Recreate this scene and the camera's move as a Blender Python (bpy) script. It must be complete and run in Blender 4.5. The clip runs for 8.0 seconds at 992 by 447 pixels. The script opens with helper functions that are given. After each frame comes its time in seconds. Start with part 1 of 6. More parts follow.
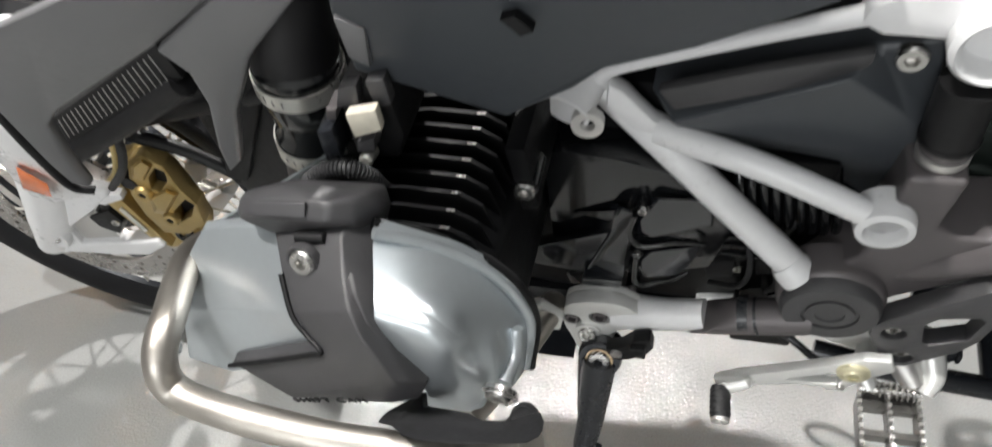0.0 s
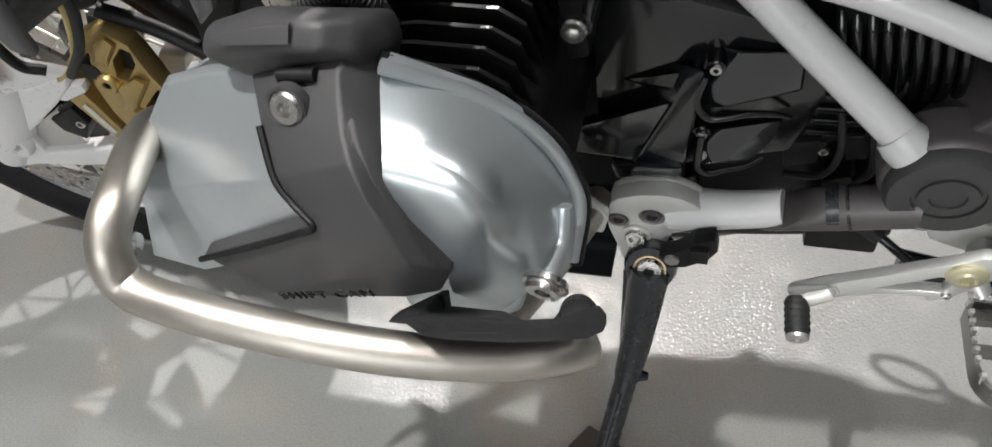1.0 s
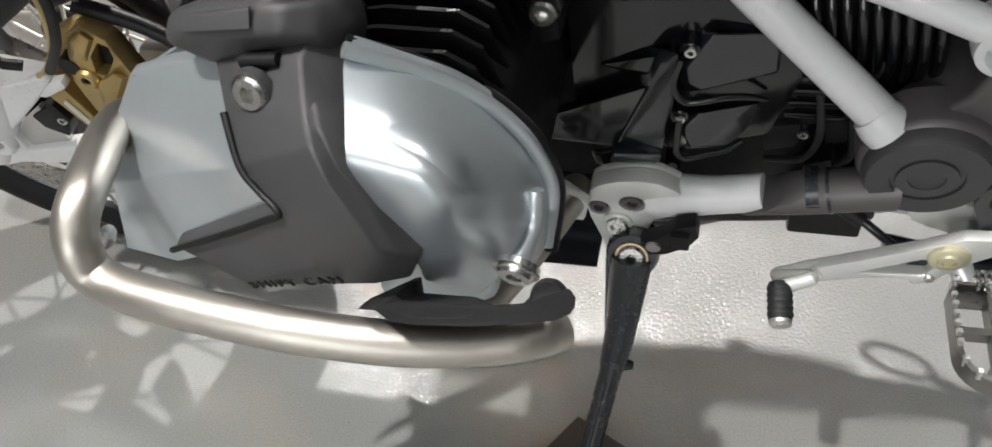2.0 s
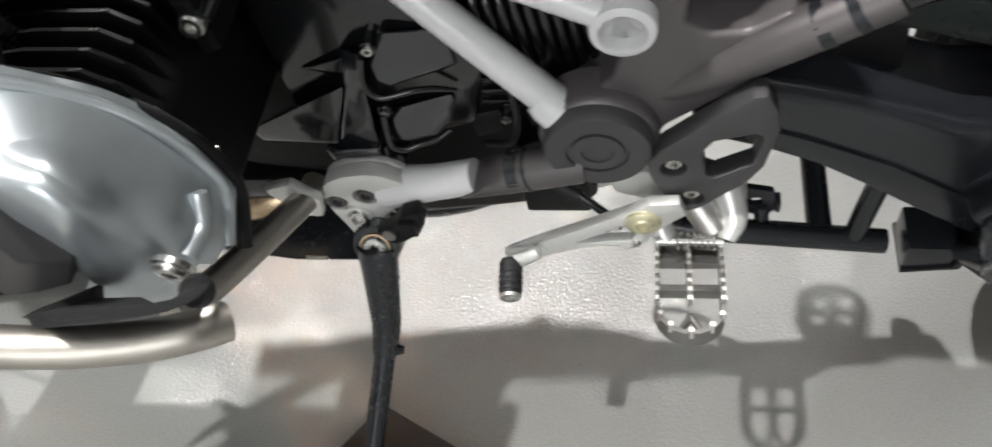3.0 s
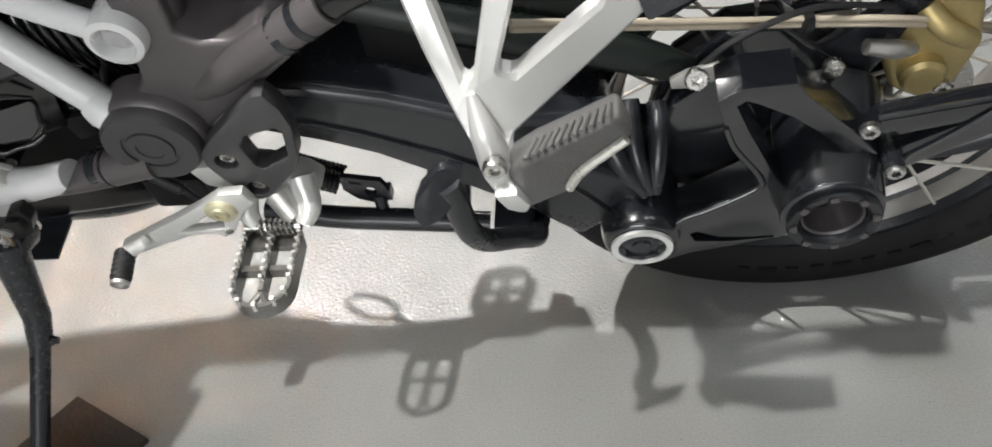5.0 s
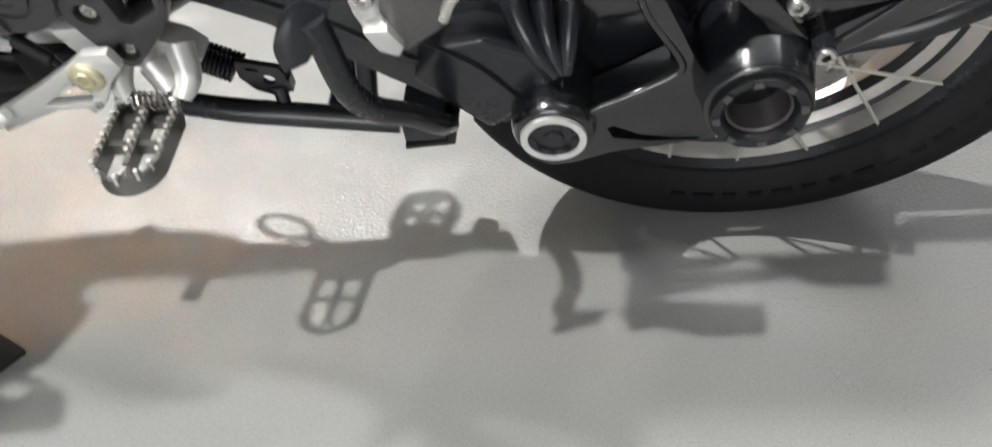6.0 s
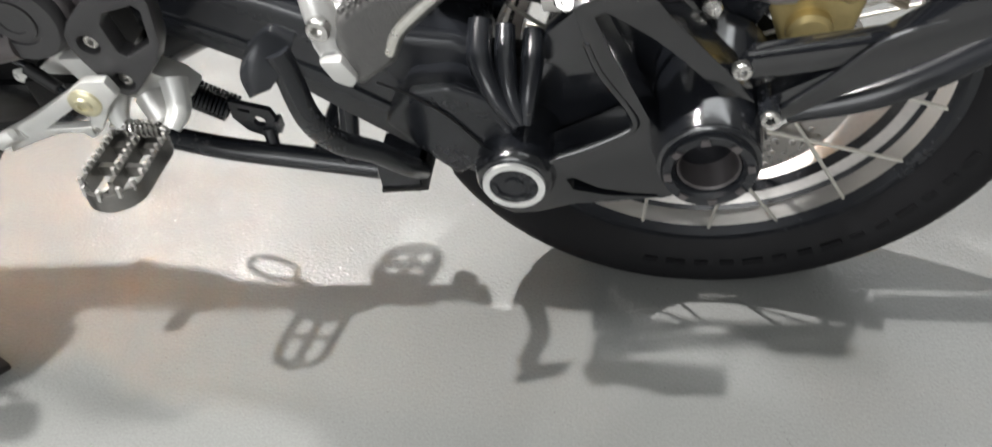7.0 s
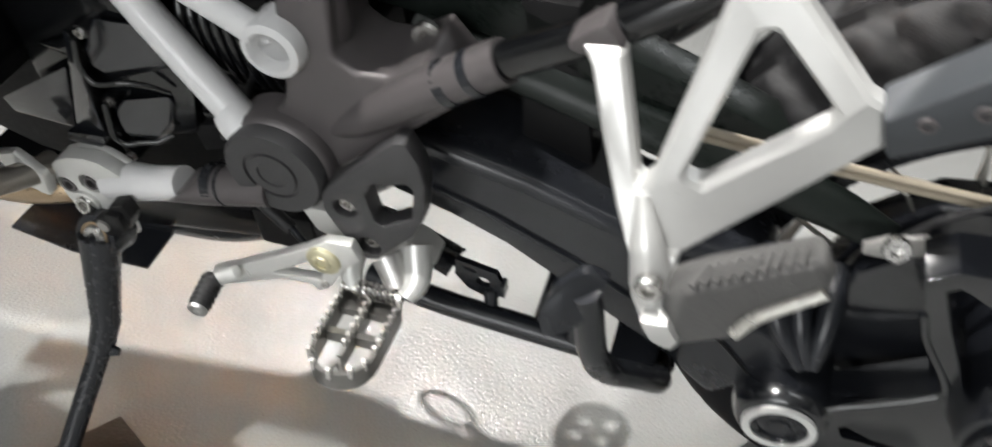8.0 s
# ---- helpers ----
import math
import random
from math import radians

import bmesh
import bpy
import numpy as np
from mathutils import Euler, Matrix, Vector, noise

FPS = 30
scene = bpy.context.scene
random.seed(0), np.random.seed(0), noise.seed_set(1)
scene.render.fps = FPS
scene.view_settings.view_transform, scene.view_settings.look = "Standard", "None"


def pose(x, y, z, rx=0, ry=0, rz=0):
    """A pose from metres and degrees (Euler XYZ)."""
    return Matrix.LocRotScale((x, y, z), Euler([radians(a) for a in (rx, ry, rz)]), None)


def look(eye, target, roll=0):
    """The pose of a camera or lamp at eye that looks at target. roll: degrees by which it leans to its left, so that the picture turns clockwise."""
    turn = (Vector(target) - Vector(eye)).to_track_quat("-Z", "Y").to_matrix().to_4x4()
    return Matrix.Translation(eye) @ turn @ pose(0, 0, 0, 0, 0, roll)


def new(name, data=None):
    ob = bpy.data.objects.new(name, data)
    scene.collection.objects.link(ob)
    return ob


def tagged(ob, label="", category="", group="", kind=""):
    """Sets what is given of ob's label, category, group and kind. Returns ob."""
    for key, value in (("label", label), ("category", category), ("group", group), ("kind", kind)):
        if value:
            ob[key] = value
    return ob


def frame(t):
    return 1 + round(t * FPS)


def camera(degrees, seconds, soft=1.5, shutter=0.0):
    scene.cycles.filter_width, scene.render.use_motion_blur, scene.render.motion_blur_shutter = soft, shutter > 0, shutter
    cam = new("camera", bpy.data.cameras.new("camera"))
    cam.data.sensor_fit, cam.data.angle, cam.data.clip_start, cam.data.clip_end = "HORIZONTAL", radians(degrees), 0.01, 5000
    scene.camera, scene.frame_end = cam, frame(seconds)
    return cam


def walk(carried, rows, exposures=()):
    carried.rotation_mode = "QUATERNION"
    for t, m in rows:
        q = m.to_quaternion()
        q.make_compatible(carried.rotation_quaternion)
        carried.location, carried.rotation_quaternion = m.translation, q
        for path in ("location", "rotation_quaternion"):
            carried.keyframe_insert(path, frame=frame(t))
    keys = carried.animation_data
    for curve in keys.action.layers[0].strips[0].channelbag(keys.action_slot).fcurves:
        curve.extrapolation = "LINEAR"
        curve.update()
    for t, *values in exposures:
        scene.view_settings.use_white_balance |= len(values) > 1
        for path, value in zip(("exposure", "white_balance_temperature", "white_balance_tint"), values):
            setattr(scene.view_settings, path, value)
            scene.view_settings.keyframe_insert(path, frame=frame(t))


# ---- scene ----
# The bike's own axes: x to its tail, y to its right, z up its plane of symmetry; the origin lies under the rear axle.
LEAN_DEG = 18.0          # it leans on its side stand, towards the camera

cam = camera(60.9, 8.0, soft=1.5, shutter=0.35)
PATH = [
    (0, (-0.6818, -0.9043, 0.9050), (-1.2008, 0.6251, -0.2750), -5.50),
    (0.5, (-0.7142, -0.8673, 0.8130), (-1.2277, 0.6170, -0.4250), -5.80),
    (1, (-0.7327, -0.8442, 0.7690), (-1.2523, 0.6322, -0.4760), -6.10),
    (1.2, (-0.7361, -0.8431, 0.7590), (-1.2568, 0.6373, -0.4810), -6.30),
    (2.3, (-0.6837, -0.8376, 0.7580), (-1.1990, 0.6338, -0.4940), -7.40),
    (2.5, (-0.6436, -0.8291, 0.7560), (-1.1112, 0.6538, -0.5010), -8.00),
    (3, (-0.5382, -0.8366, 0.7580), (-0.9330, 0.6643, -0.5040), -8.80),
    (3.5, (-0.4491, -0.8412, 0.7620), (-0.7883, 0.6682, -0.5050), -8.30),
    (4, (-0.3767, -0.8532, 0.7610), (-0.6836, 0.6594, -0.5110), -8.00),
    (4.5, (-0.3022, -0.8771, 0.7760), (-0.5600, 0.6495, -0.4900), -7.60),
    (4.7, (-0.2617, -0.8819, 0.7740), (-0.5048, 0.6516, -0.4870), -7.50),
    (5.8, (-0.1880, -0.8792, 0.6830), (-0.3658, 0.6539, -0.5890), -5.20),
    (6, (-0.1636, -0.8852, 0.6450), (-0.3485, 0.6471, -0.6280), -4.10),
    (6.5, (-0.1199, -0.8944, 0.5920), (-0.3415, 0.6913, -0.6060), -2.80),
    (7, (-0.0937, -0.9309, 0.6290), (-0.3629, 0.7177, -0.4690), -2.00),
    (7.5, (-0.1594, -0.8934, 0.6690), (-0.5331, 0.7754, -0.3680), -0.40),
    (8, (-0.2682, -0.8216, 0.7040), (-0.7390, 0.8310, -0.3210), 3.50),
]
walk(cam, [(t, look(eye, target, roll)) for t, eye, target, roll in PATH], exposures=[(0.0, 0.08), (0.5, -0.03), (1.2, -0.11), (2.5, -0.04), (3.5, 0.06), (5.0, 0.12), (6.8, 0.27), (7.5, 0.33), (8.0, 0.13)])

# ---- light ----
world = bpy.data.worlds.new("showroom_air")
scene.world = world
world.use_nodes = True
world.node_tree.nodes["Background"].inputs[0].default_value = (0.9, 0.95, 1.0, 1)
world.node_tree.nodes["Background"].inputs[1].default_value = 0.08
scene.view_settings.exposure = 0.0

CEILING = 3.3


def spot_lamp(x, y, watts, colour=(1.0, 0.975, 0.95), size=0.08, aim=None, spread=130, z=CEILING - 0.16):
    data = bpy.data.lights.new("ceiling_spot", "AREA")
    data.shape, data.size, data.energy, data.color = "DISK", size, watts, colour
    data.spread = radians(spread)
    ob = new("ceiling_spot", data)
    ob.matrix_world = look((x, y, z), aim or (x * 0.4 - 0.3, y * 0.4, 0.0))
    return ob


def fill_panel(x, y, sx, sy, watts, colour=(0.95, 0.98, 1.0)):
    data = bpy.data.lights.new("light_panel", "AREA")
    data.shape, data.size, data.size_y, data.energy, data.color = "RECTANGLE", sx, sy, watts, colour
    ob = new("light_panel", data)
    ob.matrix_world = pose(x, y, CEILING - 0.03)
    return ob


SPOTS = [(-1.52, -1.38, 53, 0.08, (-0.5, -0.3, 0)), (-0.30, -0.38, 24, 0.16, (-0.2, -0.4, 0)), (-2.45, -1.65, 9, 0.08, (-0.5, -0.3, 0)), (-0.35, 3.15, 8, 0.08, (-0.6, -0.2, 0)), (-2.7, 3.3, 6, 0.08, (-1.0, 0.2, 0))]
for x, y, watts, size, aim in SPOTS:
    spot_lamp(x, y, watts, aim=aim, size=size)
# a pendant spot beyond the bike
spot_lamp(-1.22, 0.95, 44, aim=(-0.6, -0.3, 0), size=0.05, z=2.10)
# three added ceiling fills, for the far floor and streaks on gloss parts
fill_panel(1.7, 2.6, 2.4, 0.60, 34)
fill_panel(0.6, -1.45, 3.0, 0.16, 10)
fill_panel(-0.6, -3.3, 3.0, 0.16, 9)
spot_lamp(-4.15, 3.45, 1.6, colour=(1.0, 0.44, 0.16), aim=(-0.95, -0.15, 0), size=0.28, spread=36)
# added soft fill behind the camera, for the bike's near side
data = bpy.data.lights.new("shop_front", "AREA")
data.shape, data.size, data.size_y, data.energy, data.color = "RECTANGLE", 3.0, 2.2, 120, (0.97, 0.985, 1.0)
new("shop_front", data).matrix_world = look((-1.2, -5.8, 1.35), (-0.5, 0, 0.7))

# ---- materials ----
def mat(name, colour, rough=0.5, metal=0.0, var=0.15, scale=40.0, bump=0.0, bump_scale=300.0, coat=0.0, rough_var=0.1, spec=0.5):
    m = bpy.data.materials.new(name)
    m.use_nodes = True
    nodes, links = m.node_tree.nodes, m.node_tree.links
    b = nodes["Principled BSDF"]
    b.inputs["Metallic"].default_value = metal
    b.inputs["Coat Weight"].default_value = coat
    b.inputs["Coat Roughness"].default_value = 0.08
    b.inputs["Specular IOR Level"].default_value = spec
    tc = nodes.new("ShaderNodeTexCoord")
    big, fine = nodes.new("ShaderNodeTexNoise"), nodes.new("ShaderNodeTexNoise")
    big.inputs["Scale"].default_value, fine.inputs["Scale"].default_value = scale * 0.2, scale * 4
    big.inputs["Detail"].default_value = fine.inputs["Detail"].default_value = 5
    for n in (big, fine):
        links.new(tc.outputs["Object"], n.inputs["Vector"])
    mix = nodes.new("ShaderNodeMath")
    mix.operation = "MULTIPLY_ADD"
    links.new(big.outputs["Fac"], mix.inputs[0])
    mix.inputs[1].default_value = 0.6
    half = nodes.new("ShaderNodeMath")
    half.operation = "MULTIPLY"
    half.inputs[1].default_value = 0.4
    links.new(fine.outputs["Fac"], half.inputs[0])
    links.new(half.outputs[0], mix.inputs[2])
    ramp = nodes.new("ShaderNodeMapRange")
    ramp.inputs["From Min"].default_value, ramp.inputs["From Max"].default_value = 0.3, 0.7
    ramp.inputs["To Min"].default_value, ramp.inputs["To Max"].default_value = 1 - var, 1 + var
    links.new(mix.outputs[0], ramp.inputs["Value"])
    tint = nodes.new("ShaderNodeVectorMath")
    tint.operation = "SCALE"
    tint.inputs[0].default_value = colour
    links.new(ramp.outputs[0], tint.inputs["Scale"])
    links.new(tint.outputs[0], b.inputs["Base Color"])
    rr = nodes.new("ShaderNodeMapRange")
    rr.inputs["From Min"].default_value, rr.inputs["From Max"].default_value = 0.3, 0.7
    rr.inputs["To Min"].default_value, rr.inputs["To Max"].default_value = max(0.02, rough - rough_var), min(1, rough + rough_var)
    links.new(mix.outputs[0], rr.inputs["Value"])
    links.new(rr.outputs[0], b.inputs["Roughness"])
    if bump:
        grain = nodes.new("ShaderNodeTexNoise")
        grain.inputs["Scale"].default_value = bump_scale
        grain.inputs["Detail"].default_value = 3
        links.new(tc.outputs["Object"], grain.inputs["Vector"])
        bp = nodes.new("ShaderNodeBump")
        bp.inputs["Strength"].default_value, bp.inputs["Distance"].default_value = bump, 0.002
        links.new(grain.outputs["Fac"], bp.inputs["Height"])
        links.new(bp.outputs[0], b.inputs["Normal"])
    return m


DRIVE_BLACK = mat("drive_black_enamel", (0.0095, 0.0105, 0.0130), 0.18, coat=0.9, bump=0.02, bump_scale=400, rough_var=0.06)
GLOSS_BLACK = mat("gloss_black_enamel", (0.004, 0.0044, 0.005), 0.18, coat=0.3, bump=0.03, bump_scale=120, rough_var=0.06)
SATIN_BLACK = mat("satin_black_coating", (0.015, 0.0165, 0.020), 0.26, bump=0.006, bump_scale=900, var=0.08, rough_var=0.03)
DEEP_BLACK = mat("deep_black_casting", (0.0035, 0.0036, 0.0040), 0.5, bump=0.1, bump_scale=500, spec=0.14)
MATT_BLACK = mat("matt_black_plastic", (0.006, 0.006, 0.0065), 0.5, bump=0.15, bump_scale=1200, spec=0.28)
GRAPHITE = mat("graphite_frame_paint", (0.112, 0.102, 0.103), 0.42, metal=0.35, bump=0.06, bump_scale=1500, var=0.08)
GUARD = mat("dark_grey_guard_plastic", (0.047, 0.046, 0.048), 0.42, bump=0.2, bump_scale=1600, var=0.08)
TANK = mat("slate_body_panel", (0.046, 0.051, 0.057), 0.42, bump=0.1, bump_scale=1500, var=0.06)
FAIRING = mat("grey_fairing_paint", (0.16, 0.16, 0.165), 0.38, metal=0.3, var=0.05)
WHITE = mat("pale_grey_frame_paint", (0.71, 0.71, 0.71), 0.32, coat=0.2, var=0.04, bump=0.02)
SILVER = mat("blue_silver_cover_paint", (0.50, 0.54, 0.56), 0.33, metal=0.72, var=0.04, rough_var=0.04)
PEGSTEEL = mat("dull_peg_steel", (0.21, 0.205, 0.195), 0.34, metal=0.9, var=0.2, bump=0.1)
ALLOY = mat("bead_blasted_alloy", (0.62, 0.61, 0.59), 0.36, metal=0.85, var=0.06, bump=0.12, bump_scale=1800)
CAST = mat("silver_painted_casting", (0.76, 0.76, 0.735), 0.33, metal=0.4, var=0.04, bump=0.05, bump_scale=1500)
HANGER = mat("silver_hanger_paint", (0.60, 0.60, 0.585), 0.36, metal=0.45, var=0.03, bump=0.02, bump_scale=1500)
STEEL = mat("brushed_stainless_tube", (0.48, 0.45, 0.405), 0.40, metal=0.97, var=0.06, bump=0.10, bump_scale=1600, rough_var=0.06)
BOLT = mat("bright_bolt_steel", (0.62, 0.61, 0.59), 0.25, metal=1.0, var=0.15)
SPOKE = mat("cream_steel_spoke", (0.70, 0.68, 0.62), 0.35, metal=0.6)
RUBBER = mat("black_rubber", (0.011, 0.011, 0.012), 0.6, bump=0.2, bump_scale=800)
PEG_RUBBER = mat("grey_peg_rubber", (0.105, 0.103, 0.100), 0.55, bump=0.5, bump_scale=700, var=0.2)
TYRE = mat("tyre_rubber", (0.0075, 0.0075, 0.0085), 0.58, bump=0.25, bump_scale=700, var=0.25, spec=0.2)
GOLD = mat("gold_anodised_caliper", (0.43, 0.315, 0.125), 0.38, metal=0.7, bump=0.1, bump_scale=900)
PALEGOLD = mat("pale_gold_caliper", (0.55, 0.44, 0.20), 0.4, metal=0.55, bump=0.1, bump_scale=900)
RIM_PALE = mat("pale_anodised_rim", (0.56, 0.535, 0.51), 0.40, metal=0.35, bump=0.03, bump_scale=600)
DISC = mat("brushed_disc_steel", (0.50, 0.48, 0.46), 0.3, metal=1.0, bump=0.1, bump_scale=600)
CLAMP = mat("zinc_clamp_band", (0.72, 0.71, 0.66), 0.32, metal=0.8)
IVORY = mat("ivory_plug_plastic", (0.62, 0.58, 0.48), 0.5)
LINE_BEIGE = mat("beige_line_sleeve", (0.46, 0.40, 0.31), 0.4, var=0.1, bump=0.05)
BRASS = mat("yellow_passivated_screw", (0.70, 0.66, 0.46), 0.35, metal=0.7)
ORANGE = mat("orange_reflector", (0.75, 0.17, 0.03), 0.25, coat=0.6)
RINGWHITE = mat("pale_ring", (0.66, 0.66, 0.64), 0.4)
MAT_PLATE = mat("brown_black_rubber_plate", (0.030, 0.026, 0.024), 0.6, bump=0.5, bump_scale=200, var=0.4)
PLASTIC_WALL = mat("white_wall_paint", (0.72, 0.72, 0.70), 0.8, bump=0.1, bump_scale=60, var=0.03, scale=4)
WARM_EXH = mat("heat_tinted_pipe", (0.55, 0.42, 0.28), 0.3, metal=1.0)
GREENBAR = mat("dark_green_black_bar", (0.009, 0.012, 0.0105), 0.32, spec=0.25)


def floor_material():
    m = bpy.data.materials.new("pale_epoxy_floor")
    m.use_nodes = True
    nodes, links = m.node_tree.nodes, m.node_tree.links
    b = nodes["Principled BSDF"]
    b.inputs["Specular IOR Level"].default_value = 0.0
    b.inputs["Coat Weight"].default_value = 1.0
    b.inputs["Coat IOR"].default_value = 1.65
    tc = nodes.new("ShaderNodeTexCoord")

    def noise_at(scale, detail=4.0):
        n = nodes.new("ShaderNodeTexNoise")
        n.inputs["Scale"].default_value, n.inputs["Detail"].default_value = scale, detail
        links.new(tc.outputs["Object"], n.inputs["Vector"])
        return n.outputs["Fac"]

    def ranged(src, lo, hi, a, c):
        r = nodes.new("ShaderNodeMapRange")
        r.inputs["From Min"].default_value, r.inputs["From Max"].default_value = lo, hi
        r.inputs["To Min"].default_value, r.inputs["To Max"].default_value = a, c
        links.new(src, r.inputs["Value"])
        return r.outputs[0]

    def product(a, c):
        n = nodes.new("ShaderNodeMath")
        n.operation = "MULTIPLY"
        links.new(a, n.inputs[0])
        links.new(c, n.inputs[1])
        return n.outputs[0]

    cloud = ranged(noise_at(2.5, 6), 0.3, 0.7, 0.93, 1.05)
    grit = ranged(noise_at(420, 2), 0.3, 0.7, 0.90, 1.08)
    voro = nodes.new("ShaderNodeTexVoronoi")
    voro.inputs["Scale"].default_value = 60
    links.new(tc.outputs["Object"], voro.inputs["Vector"])
    speck = ranged(voro.outputs["Distance"], 0.03, 0.05, 0.45, 1.0)
    tone = product(product(cloud, grit), speck)
    tint = nodes.new("ShaderNodeVectorMath")
    tint.operation = "SCALE"
    tint.inputs[0].default_value = (0.255, 0.258, 0.252)
    links.new(tone, tint.inputs["Scale"])
    links.new(tint.outputs[0], b.inputs["Base Color"])
    links.new(ranged(noise_at(6, 4), 0.3, 0.7, 0.11, 0.15), b.inputs["Coat Roughness"])
    b.inputs["Roughness"].default_value = 0.8
    peel = noise_at(230, 2.0)
    bp = nodes.new("ShaderNodeBump")
    bp.inputs["Strength"].default_value, bp.inputs["Distance"].default_value = 1.0, 0.0019
    links.new(peel, bp.inputs["Height"])
    links.new(bp.outputs[0], b.inputs["Coat Normal"])
    return m


FLOOR = floor_material()

# ---- builders ----
def part(name, bm, material, parent=None, label="", smooth=40, bevel=0.0, segments=2):
    """Links a bmesh as one mesh under a thing or a part."""
    bmesh.ops.recalc_face_normals(bm, faces=bm.faces)
    if bevel:
        sharp = [e for e in bm.edges if len(e.link_faces) == 2 and e.calc_face_angle(0) > radians(28)]
        bmesh.ops.bevel(bm, geom=sharp, offset=bevel, segments=segments, profile=0.6, affect="EDGES", clamp_overlap=True)
    me = bpy.data.meshes.new(name)
    bm.to_mesh(me)
    bm.free()
    me.materials.append(material)
    me.polygons.foreach_set("use_smooth", [True] * len(me.polygons))
    me.set_sharp_from_angle(angle=radians(smooth))
    ob = new(name, me)
    ob.parent = parent
    return tagged(ob, label)


def basis(axis):
    a = Vector(axis).normalized()
    u = a.orthogonal().normalized() if abs(a.y) < 0.99 else Vector((1, 0, 0))
    u = (u - a * u.dot(a)).normalized()
    return u, a.cross(u), a


def plate(outline, y0, y1):
    """A slab: an outline in x and z between two depths."""
    bm = bmesh.new()
    a = [bm.verts.new((x, y0, z)) for x, z in outline]
    c = [bm.verts.new((x, y1, z)) for x, z in outline]
    n = len(outline)
    bm.faces.new(a), bm.faces.new(c[::-1])
    for i in range(n):
        bm.faces.new((a[i], c[i], c[(i + 1) % n], a[(i + 1) % n]))
    return bm


def pierced(outline, holes, y0, y1):
    """A slab with holes of any shape: outlines in x and z, or in x, y and z from y0 on."""
    bm = bmesh.new()
    edges = []
    for loop in (outline, *holes):
        vs = [bm.verts.new((p[0], y0 + (p[1] if len(p) == 3 else 0.0), p[-1])) for p in loop]
        edges += [bm.edges.new((vs[i], vs[(i + 1) % len(vs)])) for i in range(len(vs))]
    bmesh.ops.triangle_fill(bm, use_beauty=True, use_dissolve=False, edges=edges)
    geo = bmesh.ops.extrude_face_region(bm, geom=bm.faces[:])
    bmesh.ops.translate(bm, verts=[g for g in geo["geom"] if isinstance(g, bmesh.types.BMVert)], vec=(0, y1 - y0, 0))
    return bm


def shell(verts, faces, thick=0.004, inward=(0, 1, 0), cuts=0):
    """A folded panel: corners and faces, given a thickness along one way."""
    bm = bmesh.new()
    vs = [bm.verts.new(v) for v in verts]
    for face in faces:
        bm.faces.new([vs[i] for i in face])
    geo = bmesh.ops.extrude_face_region(bm, geom=bm.faces[:])
    moved = [g for g in geo["geom"] if isinstance(g, bmesh.types.BMVert)]
    bmesh.ops.translate(bm, verts=moved, vec=Vector(inward) * thick)
    return bm


def loft(sections, cap=True):
    """A skin over loops of equally many points."""
    bm = bmesh.new()
    loops = [[bm.verts.new(p) for p in s] for s in sections]
    n = len(loops[0])
    for a, c in zip(loops, loops[1:]):
        for i in range(n):
            bm.faces.new((a[i], a[(i + 1) % n], c[(i + 1) % n], c[i]))
    if cap:
        bm.faces.new(loops[0][::-1]), bm.faces.new(loops[-1])
    return bm


def skin(rows, steps=6, thick=0.008):
    """A smooth panel through a net of points, given a thickness to the bike's right."""
    lines = [glide(r, steps) for r in rows]
    net = list(zip(*[glide(c, steps) for c in zip(*lines)]))
    bm = bmesh.new()
    front = [[bm.verts.new(p) for p in row] for row in net]
    back = [[bm.verts.new(p + Vector((0, thick, 0))) for p in row] for row in net]
    n, m = len(front), len(front[0])
    for i in range(n - 1):
        for j in range(m - 1):
            bm.faces.new((front[i][j], front[i][j + 1], front[i + 1][j + 1], front[i + 1][j]))
            bm.faces.new((back[i][j], back[i + 1][j], back[i + 1][j + 1], back[i][j + 1]))
    edge = [(0, j) for j in range(m)] + [(i, m - 1) for i in range(1, n)] + [(n - 1, j) for j in range(m - 2, -1, -1)] + [(i, 0) for i in range(n - 2, 0, -1)]
    for (a, b), (c, d) in zip(edge, edge[1:] + edge[:1]):
        bm.faces.new((front[a][b], back[a][b], back[c][d], front[c][d]))
    return bm


def glide(points, steps=8):
    """Points along a smooth line through the given ones."""
    p = [Vector(q) for q in points]
    if len(p) < 3:
        return [p[0].lerp(p[-1], i / steps) for i in range(steps + 1)]
    p = [2 * p[0] - p[1], *p, 2 * p[-1] - p[-2]]
    out = []
    for a, b, c, d in zip(p, p[1:], p[2:], p[3:]):
        for i in range(steps):
            t = i / steps
            out.append(0.5 * (2 * b + (c - a) * t + (2 * a - 5 * b + 4 * c - d) * t * t + (3 * b - a - 3 * c + d) * t ** 3))
    return out + [p[-2]]


def tube(points, r, seg=14, steps=8, flat=1.0, smooth=True):
    """A round bar swept along a line; r: one radius, or one for each given point."""
    line = glide(points, steps) if smooth else [Vector(q) for q in points]
    radii = r if isinstance(r, (list, tuple)) else [r] * len(points)
    rr = [float(q) for q in np.interp(np.linspace(0, 1, len(line)), np.linspace(0, 1, len(radii)), radii)]
    way = (line[1] - line[0]).normalized()
    u = basis(way)[0]
    sections = []
    for i, q in enumerate(line):
        t = (line[min(i + 1, len(line) - 1)] - line[max(i - 1, 0)]).normalized()
        u = (u - t * u.dot(t)).normalized()
        v = t.cross(u)
        sections.append([q + rr[i] * (math.cos(k * math.tau / seg) * u + flat * math.sin(k * math.tau / seg) * v) for k in range(seg)])
    return loft(sections)


